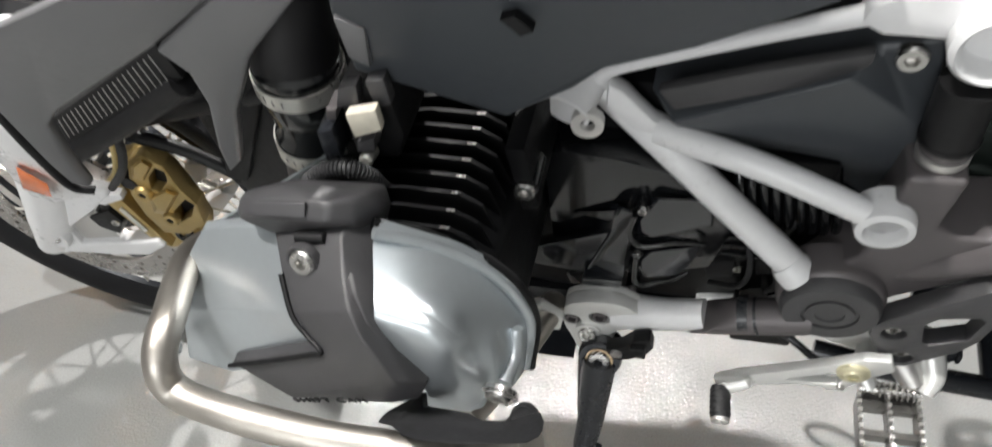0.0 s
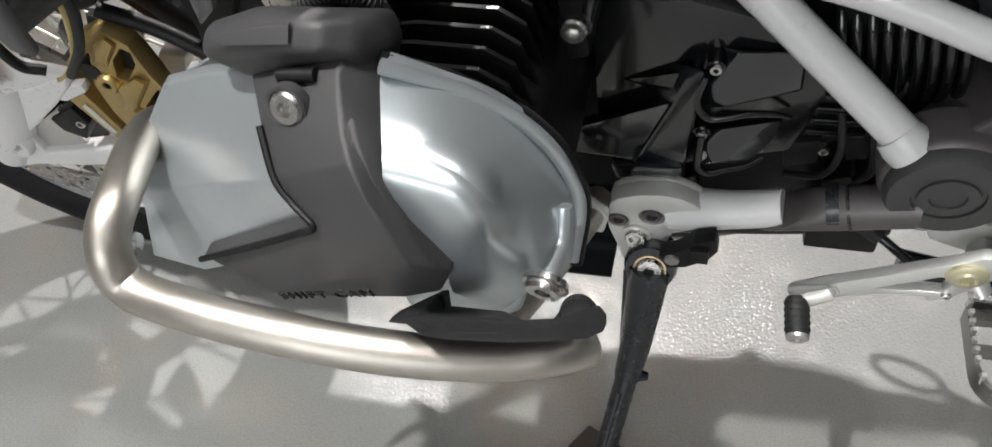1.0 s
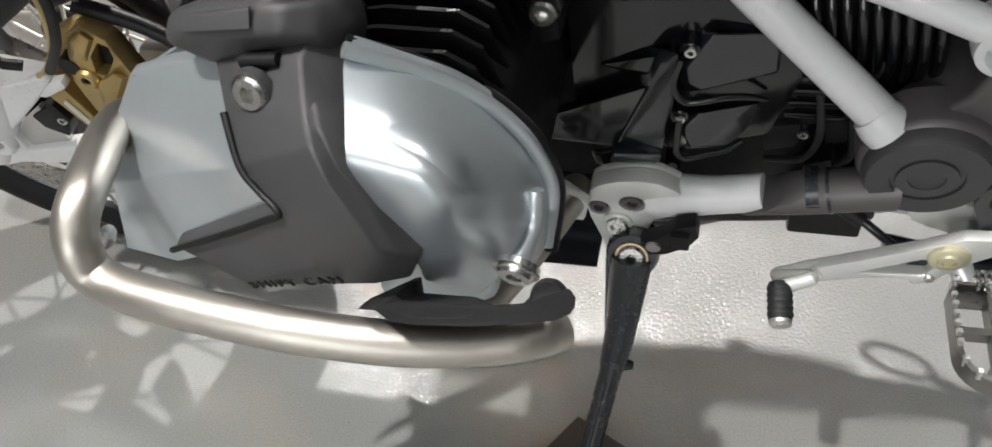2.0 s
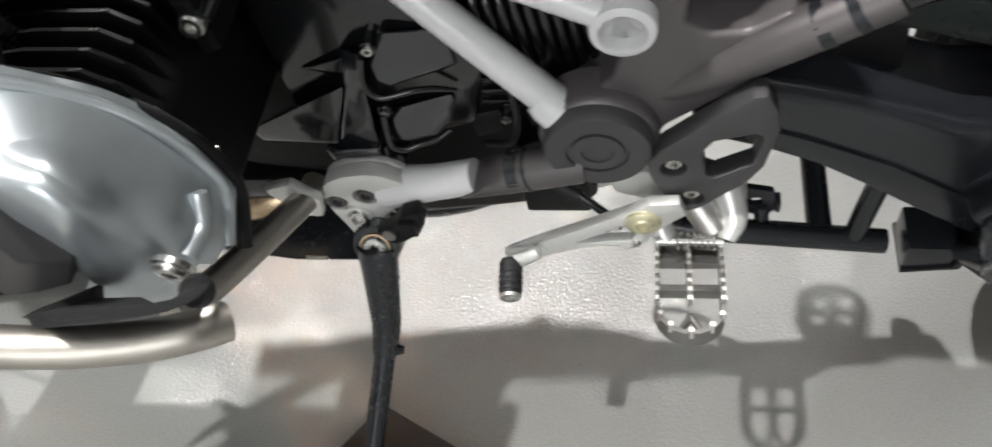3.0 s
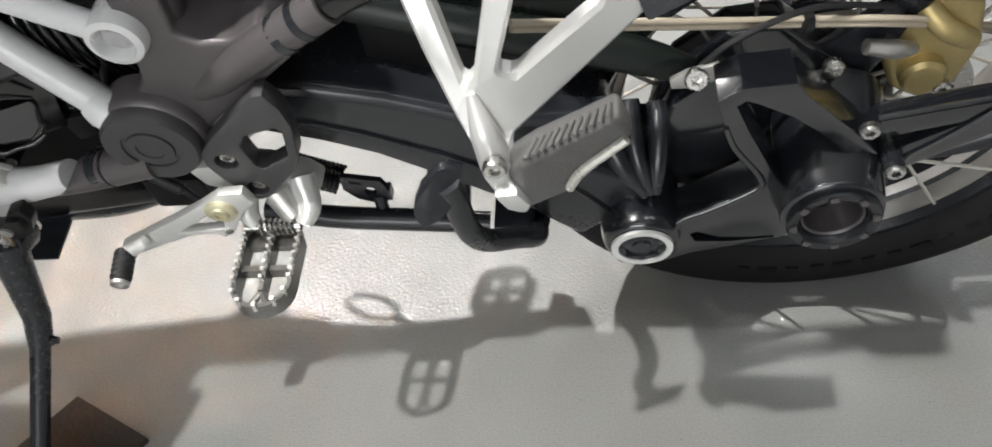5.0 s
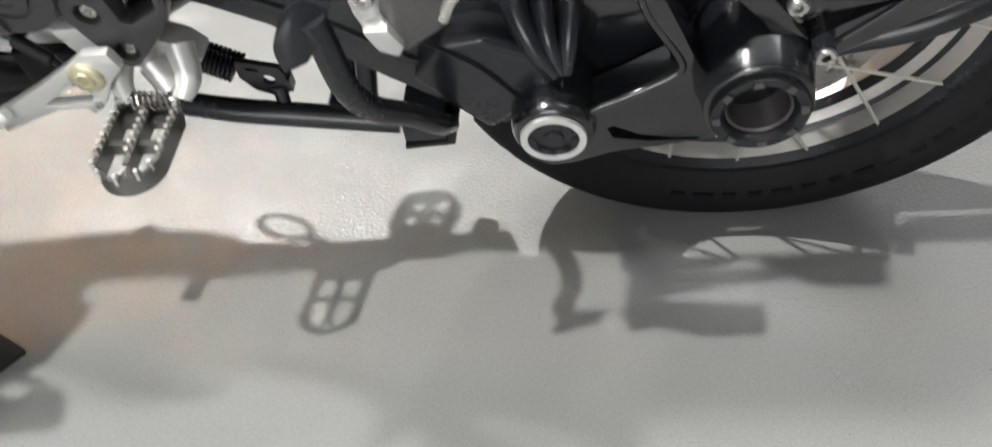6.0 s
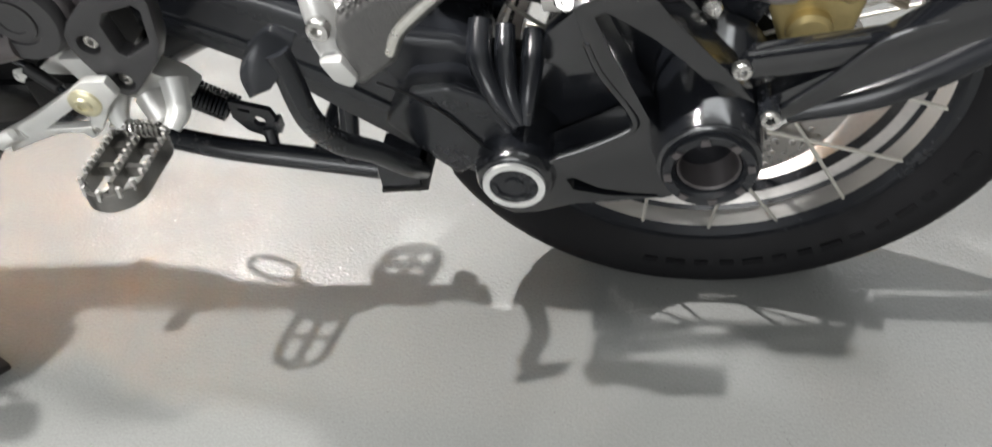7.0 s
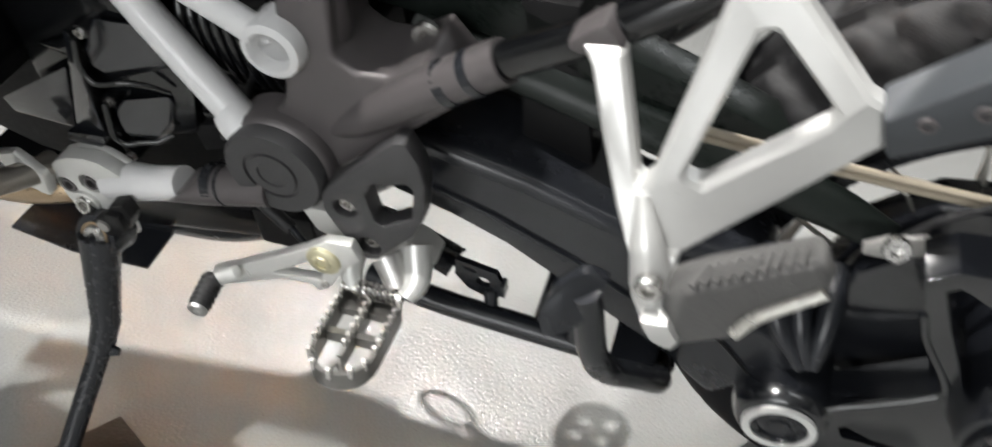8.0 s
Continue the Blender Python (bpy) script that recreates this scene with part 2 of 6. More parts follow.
def lathe(profile, centre, axis=(0, 1, 0), seg=40, closed=False):
    """A turned body: (radius, place along the axis) pairs."""
    u, v, a = basis(axis)
    c = Vector(centre)
    rows = profile + [profile[0]] if closed else profile
    bm = bmesh.new()
    loops = []
    for r, h in rows[:-1] if closed else rows:
        loops.append([bm.verts.new(c + a * h + r * (math.cos(k * math.tau / seg) * u + math.sin(k * math.tau / seg) * v)) for k in range(seg)])
    pairs = list(zip(loops, loops[1:])) + ([(loops[-1], loops[0])] if closed else [])
    for p, q in pairs:
        for i in range(seg):
            bm.faces.new((p[i], p[(i + 1) % seg], q[(i + 1) % seg], q[i]))
    if not closed:
        bm.faces.new(loops[0][::-1]), bm.faces.new(loops[-1])
    return bm


def rod(a, b, r, seg=16):
    return tube([a, b], r, seg=seg, steps=1)


def block(x0, x1, y0, y1, z0, z1):
    return plate([(x0, z0), (x1, z0), (x1, z1), (x0, z1)], y0, y1)


def screw(name, centre, axis, r, parent, material=None, depth=0.006, socket=0.5, label=""):
    """A screw head with a six-sided socket; the axis points out of it."""
    u, v, a = basis(axis)
    c = Vector(centre)
    bm = bmesh.new()
    rows = []
    for rad, h, six in ((r * 0.96, -depth, 0), (r, -0.1 * depth, 0), (r * 0.86, 0.25 * depth, 0), (r * socket, 0.25 * depth, 1), (r * socket * 0.92, -0.5 * depth, 1)):
        row = []
        for k in range(24):
            ang = k * math.tau / 24
            rr = rad * (1 - 0.14 * abs(math.sin(3 * ang)) if six else 1)
            row.append(bm.verts.new(c + a * h + rr * (math.cos(ang) * u + math.sin(ang) * v)))
        rows.append(row)
    for p, q in zip(rows, rows[1:]):
        for i in range(24):
            bm.faces.new((p[i], p[(i + 1) % 24], q[(i + 1) % 24], q[i]))
    bm.faces.new(rows[-1])
    return part(name, bm, material or BOLT, parent, label, smooth=30)


def circle(cx, cz, r, n=24, a0=0.0):
    return [(cx + r * math.cos(a0 + k * math.tau / n), cz + r * math.sin(a0 + k * math.tau / n)) for k in range(n)]


def coil(start, end, radius, wire, turns, seg=6, per=14):
    a, b = Vector(start), Vector(end)
    u, v, w = basis(b - a)
    n = int(turns * per)
    return tube([a.lerp(b, k / n) + radius * (math.cos(k * math.tau / per) * u + math.sin(k * math.tau / per) * v) for k in range(n + 1)], wire, seg=seg, smooth=False)


# ---- the room ----
def room():
    bm = bmesh.new()
    bmesh.ops.create_grid(bm, x_segments=8, y_segments=8, size=7.0)
    tagged(part("floor", bm, FLOOR), "pale grey epoxy showroom floor with fine orange-peel gloss", "floor", kind="structure")
    for name, box in (("wall_north", (-7.2, 7.2, 7.0, 7.2)), ("wall_south", (-7.2, 7.2, -7.2, -7.0)), ("wall_east", (7.0, 7.2, -7.0, 7.0)), ("wall_west", (-7.2, -7.0, -7.0, 7.0))):
        tagged(part(name, block(*box, 0.0, CEILING), PLASTIC_WALL), "plain white painted showroom wall", "wall", kind="structure")
    tagged(part("ceiling", block(-7.2, 7.2, -7.2, 7.2, CEILING, CEILING + 0.2), PLASTIC_WALL), "plain white showroom ceiling", "ceiling", kind="structure")


room()

bike = new("motorcycle")
bike.rotation_euler = (radians(LEAN_DEG), 0, 0)
tagged(bike, "grey and black adventure motorcycle leaning on its side stand", "motorcycle")


# ---- wheels ----
def wheel(name, axle_x, axle_z, radius, half, rim_r, groove, spokes, hub_half, label):
    """A spoked wheel: the rim carries the tyre and the spokes."""
    cx, cz = axle_x, axle_z
    rim_profile = [(rim_r + 0.010, -half * 0.66), (rim_r + 0.012, -half * 0.74), (rim_r + 0.002, -half * 0.76), (rim_r - 0.003, -half * 0.66), (rim_r - 0.010, -half * 0.45),
                   (rim_r - 0.026, -half * 0.34), (rim_r - 0.030, 0.0), (rim_r - 0.026, half * 0.34), (rim_r - 0.012, half * 0.45), (rim_r - 0.008, half * 0.66),
                   (rim_r + 0.002, half * 0.76), (rim_r + 0.012, half * 0.74), (rim_r + 0.010, half * 0.66), (rim_r - 0.004, half * 0.5), (rim_r - 0.004, -half * 0.5)]
    rim = part(name, lathe(rim_profile, (cx, 0, cz), seg=96, closed=True), RIM_PALE, bike, label, smooth=50)
    for name_, ring in (("rim_lip", [(rim_r + 0.013, -half * 0.66), (rim_r + 0.013, -half * 0.755), (rim_r + 0.001, -half * 0.775), (rim_r - 0.0055, -half * 0.67), (rim_r - 0.001, -half * 0.64)]),
                        ("rim_groove", [(rim_r - 0.0115, -half * 0.45), (rim_r - 0.0170, -half * 0.40), (rim_r - 0.0215, -half * 0.37), (rim_r - 0.0200, -half * 0.35), (rim_r - 0.0100, -half * 0.44)]),
                        ("rim_groove", [(rim_r - 0.0270, -half * 0.34), (rim_r - 0.0305, -half * 0.20), (rim_r - 0.0290, -half * 0.19), (rim_r - 0.0255, -half * 0.33)])):
        part(name_, lathe(ring, (cx, 0, cz), seg=96, closed=True), SATIN_BLACK, rim)
    # tyre: a rounded crown, grooves pressed into the tread
    seg, n = 300, 34
    bm = bmesh.new()
    depth = radius - rim_r
    loops = []
    for k in range(seg):
        ang = k * math.tau / seg
        loop = []
        for j in range(n + 1):
            s = -1 + 2 * j / n
            if abs(s) < 0.62:
                q = s / 0.62
                y = half * 0.98 * math.sin(q * 1.25) / math.sin(1.25)
                r = radius - half * 0.62 * (1 - math.cos(q * 1.12))
                if groove and abs(q) < 0.93:
                    ph = (ang * groove / math.tau + 0.55 * abs(q) + (0.5 if q > 0 else 0.0)) % 1.0
                    if ph < 0.22 and abs(q) > 0.12 or (0.5 < ph < 0.62 and 0.35 < abs(q) < 0.85) or abs(abs(q) - 0.07) < 0.03:
                        r -= 0.005
            else:
                q = (abs(s) - 0.62) / 0.38
                y = math.copysign(half * (0.98 + 0.05 * math.sin(q * math.pi) - 0.26 * q ** 1.6), s)
                r0 = radius - half * 0.62 * (1 - math.cos(1.12))
                r = r0 + (rim_r + 0.006 - r0) * q
            loop.append(bm.verts.new((cx + r * math.cos(ang), y, cz + r * math.sin(ang))))
        loops.append(loop)
    for a, c in zip(loops, loops[1:] + loops[:1]):
        for j in range(n):
            bm.faces.new((a[j], a[j + 1], c[j + 1], c[j]))
    part("tyre", bm, TYRE, rim, "black road tyre with moulded grooves", smooth=35)
    part("rim_band", lathe([(rim_r - 0.0030, -half * 0.668), (rim_r - 0.0042, -half * 0.668), (rim_r - 0.0115, -half * 0.46), (rim_r - 0.0102, -half * 0.455)], (cx, 0, cz), seg=96, closed=True), ALLOY, rim, "bare alloy rim shoulder")
    for k in range(14):
        a = -0.25 - 0.115 * k
        w = 0.03 if k % 3 else 0.045
        r0, r1 = rim_r + 0.032, rim_r + 0.045
        bars = [(cx + r * math.cos(a + d), cz + r * math.sin(a + d)) for r, d in ((r0, -w), (r1, -w), (r1, w), (r0, w))]
        part("moulded_bar", plate(bars, -half * 0.958, -half * 0.90), TYRE, rim)
    part("hub", lathe([(0.030, -hub_half), (0.055, -hub_half * 0.95), (0.058, -hub_half * 0.7), (0.034, -hub_half * 0.5), (0.034, hub_half * 0.5), (0.058, hub_half * 0.7), (0.055, hub_half * 0.95), (0.030, hub_half)],
                      (cx, 0, cz), closed=True), SATIN_BLACK, rim)
    for k in range(spokes):
        side = -1 if k % 2 else 1
        pair = 1 if (k // 2) % 2 else -1
        a1 = (k + 0.5) * math.tau / spokes
        a0 = a1 + pair * 0.75
        end = (cx + (rim_r - 0.002) * math.cos(a1), side * half * 0.68, cz + (rim_r - 0.002) * math.sin(a1))
        start = (cx + 0.055 * math.cos(a0), side * hub_half * 0.8, cz + 0.055 * math.sin(a0))
        part("spoke", rod(start, end, 0.0021, seg=8), SPOKE, rim)
    return rim


def brake_disc(name, cx, cz, y, r_out, r_in, parent, thick=0.005):
    """A drilled disc: the holes go through it."""
    holes = [circle(cx, cz, r_in, 60)]
    for k in range(60):
        a = k * math.tau / 60
        r = r_in + (r_out - r_in) * (0.22, 0.52, 0.82, 0.52)[k % 4]
        holes.append(circle(cx + r * math.cos(a), cz + r * math.sin(a), 0.0038, 8))
    return part(name, pierced(circle(cx, cz, r_out, 72), holes, y, y + thick), DISC, parent, "drilled steel brake disc", smooth=30)


rear = wheel("rear_wheel", 0.0, 0.318, 0.318, 0.086, 0.222, 26, 36, 0.07, "spoked rear wheel with pale rim and black lip")
brake_disc("rear_brake_disc", 0.0, 0.318, -0.052, 0.138, 0.095, bike)
front = wheel("front_wheel", -1.50, 0.325, 0.325, 0.062, 0.245, 26, 36, 0.06, "spoked front wheel with pale rim and black lip")
brake_disc("front_brake_disc", -1.510, 0.342, -0.087, 0.1525, 0.112, bike)
brake_disc("front_brake_disc", -1.50, 0.325, 0.078, 0.1525, 0.105, bike)


# ---- final drive and swing arm ----
def final_drive():
    cx, cz = -0.0125, 0.3235
    back = [(-0.200, 0.335), (-0.205, 0.300), (-0.19, 0.285), (-0.075, 0.272), (0.02, 0.268), (0.050, 0.295), (0.050, 0.345), (0.030, 0.385), (-0.005, 0.425), (-0.065, 0.480), (-0.11, 0.474), (-0.152, 0.434), (-0.165, 0.390), (-0.176, 0.310)]
    body = part("final_drive", plate(back, -0.085, -0.050), DRIVE_BLACK, bike, "gloss black cast shaft-drive housing", bevel=0.006, segments=3)
    outer = [(-0.130, 0.497), (-0.127, 0.485), (-0.120, 0.461), (-0.111, 0.435), (-0.096, 0.404), (-0.080, 0.373), (-0.085, 0.363), (-0.106, 0.353), (-0.130, 0.342), (-0.151, 0.334), (-0.164, 0.341), (-0.185, 0.343), (-0.204, 0.338), (-0.209, 0.315),
             (-0.203, 0.285), (-0.185, 0.269), (-0.163, 0.267), (-0.130, 0.273), (-0.092, 0.270), (-0.051, 0.269), (-0.049, 0.267), (0.012, 0.278), (0.040, 0.334), (0.018, 0.389), (-0.018, 0.432), (-0.058, 0.481), (-0.070, 0.499), (-0.112, 0.505)]
    window = [(-0.114, 0.486), (-0.107, 0.490), (-0.099, 0.485), (-0.067, 0.459), (-0.041, 0.432), (-0.018, 0.405), (-0.002, 0.381), (0.003, 0.351), (-0.046, 0.348), (-0.057, 0.359), (-0.065, 0.372), (-0.082, 0.411), (-0.099, 0.448)]
    pocket = [(-0.136, 0.308), (-0.130, 0.310), (-0.107, 0.292), (-0.075, 0.279), (-0.052, 0.274), (-0.051, 0.270), (-0.098, 0.280), (-0.130, 0.293)]
    frame_bm = pierced(outer, [window, pocket], -0.185, -0.148)
    for vert in frame_bm.verts:
        vert.co.y += 0.21 * (vert.co.x + 0.165)
    part("a_frame", frame_bm, DRIVE_BLACK, body, bevel=0.0035, segments=3)
    part("drive_face", plate([(-0.178, 0.302), (-0.166, 0.400), (-0.156, 0.432), (-0.118, 0.470), (-0.085, 0.42), (-0.070, 0.345), (-0.100, 0.310), (-0.158, 0.300)], -0.126, -0.100), DRIVE_BLACK, body, bevel=0.004)
    tilt = Matrix.Translation((cx, 0, cz)) @ Matrix.Rotation(-0.07, 4, "X") @ Matrix.Translation((-cx, 0, -cz))

    def leaned(bm):
        bm.transform(tilt)
        return bm

    part("axle_boss", leaned(lathe([(0.080, -0.045), (0.066, -0.056), (0.056, -0.068), (0.0505, -0.085), (0.0480, -0.108), (0.0468, -0.140), (0.0460, -0.166), (0.0450, -0.178), (0.0435, -0.1805), (0.030, -0.1805), (0.0275, -0.10), (0.0275, 0.06), (0.045, 0.06)],
                                   (cx, 0, cz), seg=56, closed=True)), DRIVE_BLACK, body, smooth=60)
    part("boss_neck", loft([[(cx + r * math.cos(a), y, z + r * math.sin(a)) for a in [k * math.tau / 48 for k in range(48)]] for y, z, r in ((-0.176, 0.335, 0.0445), (-0.168, 0.3375, 0.0462), (-0.140, 0.349, 0.0470), (-0.112, 0.362, 0.0480), (-0.085, 0.376, 0.0500))], cap=False), DRIVE_BLACK, body, smooth=60)
    nut = part("axle_ring", leaned(lathe([(0.0400, -0.174), (0.0415, -0.1865), (0.0395, -0.190), (0.0320, -0.189), (0.0285, -0.1845), (0.0275, -0.134), (0.030, -0.134)], (cx, 0, cz), seg=56, closed=True)), SATIN_BLACK, body, "notched black axle ring")
    for a in [k * math.tau / 8 + 0.2 for k in range(8)]:
        part("notch", leaned(plate([(cx + r * math.cos(a + d), cz + r * math.sin(a + d)) for r, d in ((0.0325, -0.13), (0.0385, -0.08), (0.0385, 0.08), (0.0325, 0.13))], -0.1913, -0.1865)), GRAPHITE, nut)
    part("axle_tube", leaned(lathe([(0.0275, -0.1825), (0.0275, 0.07), (0.0235, 0.07), (0.0255, -0.1805)], (cx, 0, cz), seg=40, closed=True)), GRAPHITE, body)
    px, pz = -0.1815, 0.317
    boss = part("pivot_boss", lathe([(0.0340, -0.110), (0.0335, -0.176), (0.0318, -0.1890), (0.0305, -0.1940), (0.0290, -0.1960), (0.027, -0.10)], (px, 0, pz), seg=40), DRIVE_BLACK, body)
    part("boss_flare", lathe([(0.038, -0.110), (0.0375, -0.178), (0.0358, -0.187), (0.0335, -0.192), (0.0318, -0.1945), (0.028, -0.195)], (px, 0, pz), seg=40), DRIVE_BLACK, boss, smooth=60)
    part("pivot_ring", lathe([(0.0222, -0.1910), (0.0222, -0.1990), (0.0282, -0.1990), (0.0290, -0.1910)], (px, 0, pz), seg=48, closed=True), RINGWHITE, boss, "pale machined ring")
    cap = part("pivot_cap", lathe([(0.0222, -0.15), (0.0222, -0.1975), (0.016, -0.1980), (0.0155, -0.1960), (0.009, -0.1960), (0.0085, -0.1975), (0.002, -0.1975)], (px, 0, pz), seg=40), SATIN_BLACK, boss)
    for k in range(8):
        a = k * math.tau / 8
        part("cap_notch", plate([(px + r * math.cos(a + d), pz + r * math.sin(a + d)) for r, d in ((0.0175, -0.16), (0.0205, -0.10), (0.0205, 0.10), (0.0175, 0.16))], -0.1990, -0.1960), SATIN_BLACK, cap)
    part("edge_rib", tube([(-0.154, -0.182, 0.332), (-0.141, -0.179, 0.339), (-0.125, -0.176, 0.344), (-0.106, -0.172, 0.351), (-0.087, -0.168, 0.360), (-0.079, -0.166, 0.366), (-0.078, -0.166, 0.374), (-0.086, -0.167, 0.391), (-0.100, -0.170, 0.415), (-0.111, -0.173, 0.436), (-0.120, -0.175, 0.462)], [0.003, 0.0042, 0.0046, 0.0044, 0.0042, 0.0040, 0.0038, 0.0034, 0.0032, 0.0030, 0.0028], seg=12, steps=5), DRIVE_BLACK, body)
    screw("banjo_bolt", (-0.139, -0.131, 0.470), (0, -1, 0.5), 0.010, body)
    part("sensor_bracket", plate([(-0.160, 0.464), (-0.146, 0.474), (-0.122, 0.482), (-0.116, 0.466), (-0.140, 0.454), (-0.158, 0.454)], -0.126, -0.121), ALLOY, body, "small bare metal cable bracket", bevel=0.001)


final_drive()


def swing_arm():
    top = [(-0.515, 0.500), (-0.40, 0.470), (-0.32, 0.438), (-0.235, 0.432), (-0.212, 0.42)]
    low = [(-0.196, 0.310), (-0.200, 0.290), (-0.225, 0.262), (-0.275, 0.290), (-0.33, 0.330), (-0.38, 0.368), (-0.42, 0.396), (-0.465, 0.418), (-0.520, 0.438)]
    arm = part("swing_arm", plate(top + low, -0.135, -0.045), SATIN_BLACK, bike, "satin black cast single-sided swing arm", bevel=0.014, segments=4)
    part("lower_flange", plate([(-0.515, 0.462), (-0.43, 0.428), (-0.36, 0.392), (-0.29, 0.345), (-0.235, 0.312), (-0.205, 0.292), (-0.228, 0.266), (-0.275, 0.292), (-0.33, 0.332), (-0.38, 0.370), (-0.42, 0.398), (-0.465, 0.420), (-0.515, 0.438)], -0.1385, -0.13), SATIN_BLACK, arm, bevel=0.0025)
    for line, w in (([(-0.213, -0.115, 0.436), (-0.212, -0.140, 0.417), (-0.199, -0.162, 0.396), (-0.179, -0.174, 0.370)], 0.0120),
                    ([(-0.192, -0.115, 0.430), (-0.190, -0.140, 0.414), (-0.184, -0.162, 0.395), (-0.174, -0.174, 0.372)], 0.0100),
                    ([(-0.168, -0.115, 0.426), (-0.167, -0.140, 0.412), (-0.169, -0.162, 0.392), (-0.170, -0.174, 0.372)], 0.0105)):
        part("gaiter_fold", tube(line, [w * 0.9, w, w * 0.8, w * 0.45], seg=10), SATIN_BLACK, arm)
    part("arm_end", plate([(-0.274, 0.400), (-0.237, 0.407), (-0.198, 0.390), (-0.176, 0.348), (-0.168, 0.332), (-0.190, 0.317), (-0.215, 0.314), (-0.238, 0.292), (-0.260, 0.314), (-0.301, 0.359)], -0.168, -0.09), SATIN_BLACK, arm, bevel=0.009, segments=4)
    part("arm_crease", tube([(-0.297, -0.1700, 0.411), (-0.274, -0.1700, 0.400), (-0.240, -0.1700, 0.375), (-0.206, -0.1700, 0.332)], 0.0012, seg=6), MATT_BLACK, arm)
    part("gaiter", plate([(-0.222, 0.40), (-0.164, 0.395), (-0.168, 0.36), (-0.178, 0.30), (-0.20, 0.30)], -0.115, -0.088), MATT_BLACK, arm, bevel=0.006)
    return arm


arm = swing_arm()
part("torque_strut", tube([(-0.50, -0.085, 0.565), (-0.35, -0.095, 0.520), (-0.20, -0.105, 0.480), (-0.140, -0.11, 0.458)], [0.017, 0.017, 0.017, 0.012], flat=0.5, seg=16), GREENBAR, bike, "flat dark green-black torque strut")
part("upper_strut", plate([(-0.56, 0.625), (-0.44, 0.605), (-0.30, 0.548), (-0.20, 0.505), (-0.20, 0.490), (-0.31, 0.520), (-0.45, 0.566), (-0.56, 0.585)], -0.09, -0.05), GREENBAR, bike, bevel=0.004)
screw("strut_bolt", (-0.475, -0.125, 0.582), (0, -1, 0.1), 0.011, bike)
for dz in (0.0, 0.0062):
    part("brake_line", tube([(x, y, z + dz) for x, y, z in ((-0.280, -0.165, 0.571), (-0.238, -0.142, 0.546), (-0.197, -0.122, 0.524), (-0.109, -0.100, 0.497), (-0.038, -0.092, 0.486), (0.021, -0.090, 0.480), (0.091, -0.055, 0.437), (0.163, -0.015, 0.383))], 0.0028, seg=10, steps=5), LINE_BEIGE, bike, "thin beige brake line")
part("line_tie", tube([(-0.055, -0.094, 0.491), (-0.048, -0.093, 0.490)], 0.010, seg=10, steps=1), RUBBER, bike)
part("sensor_cable", tube([(-0.14, -0.12, 0.468), (-0.11, -0.118, 0.500), (-0.05, -0.10, 0.512), (0.02, -0.08, 0.49)], 0.0028, seg=8), RUBBER, bike)


def rear_caliper():
    body = part("rear_caliper", plate([(0.036, 0.405), (0.026, 0.428), (0.040, 0.446), (0.036, 0.474), (0.062, 0.494), (0.100, 0.474), (0.112, 0.424), (0.106, 0.376), (0.078, 0.356), (0.048, 0.374)], -0.068, -0.015), PALEGOLD, bike, "pale gold rear brake caliper", bevel=0.009, segments=3)
    part("piston_cover", lathe([(0.020, -0.06), (0.020, -0.078), (0.016, -0.082), (0.004, -0.082)], (0.068, 0, 0.400), seg=28), PALEGOLD, body)
    part("bridge", tube([(0.050, -0.066, 0.476), (0.070, -0.078, 0.458), (0.098, -0.068, 0.436)], 0.010), PALEGOLD, body)
    part("caliper_bracket", plate([(-0.030, 0.430), (0.006, 0.470), (0.040, 0.506), (0.062, 0.505), (0.044, 0.470), (0.034, 0.430), (0.020, 0.395), (-0.010, 0.390)], -0.074, -0.060), SATIN_BLACK, body, bevel=0.004)
    part("hose_union", tube([(0.004, -0.090, 0.455), (0.030, -0.088, 0.448), (0.048, -0.080, 0.440)], [0.007, 0.0085, 0.006], seg=12), ALLOY, body)
    screw("caliper_bolt", (0.092, -0.074, 0.378), (0, -1, 0), 0.008, body)
    screw("caliper_bolt", (-0.020, -0.10, 0.440), (0, -1, 0.2), 0.009, body)


rear_caliper()


def hugger():
    arm_ = part("rear_hugger", plate([(0.000, 0.408), (0.012, 0.430), (0.110, 0.452), (0.150, 0.488), (0.235, 0.520), (0.250, 0.492), (0.170, 0.452), (0.110, 0.410), (0.045, 0.362), (0.026, 0.372), (0.034, 0.392), (0.080, 0.424), (0.020, 0.408)], -0.150, -0.128), DRIVE_BLACK, bike, "black mudguard carrier arm", bevel=0.003)
    part("lower_arm", tube([(0.055, -0.12, 0.345), (0.13, -0.12, 0.375), (0.21, -0.10, 0.415), (0.32, -0.06, 0.49)], [0.010, 0.014, 0.016, 0.016], flat=0.7), SATIN_BLACK, arm_)
    part("ridge", tube([(0.007, -0.151, 0.436), (0.051, -0.151, 0.447), (0.094, -0.151, 0.457)], 0.0022, seg=8), DRIVE_BLACK, arm_)
    part("ridge", tube([(0.037, -0.151, 0.374), (0.073, -0.151, 0.413), (0.105, -0.151, 0.454), (0.145, -0.148, 0.472)], 0.0024, seg=8), DRIVE_BLACK, arm_)
    screw("arm_bolt", (0.005, -0.152, 0.418), (0, -1, 0), 0.0085, arm_)
    screw("arm_bolt", (0.032, -0.168, 0.381), (0, -1, 0), 0.0085, arm_)
    part("bolt_post", rod((0.032, -0.13, 0.381), (0.032, -0.165, 0.381), 0.009), SATIN_BLACK, arm_)


hugger()


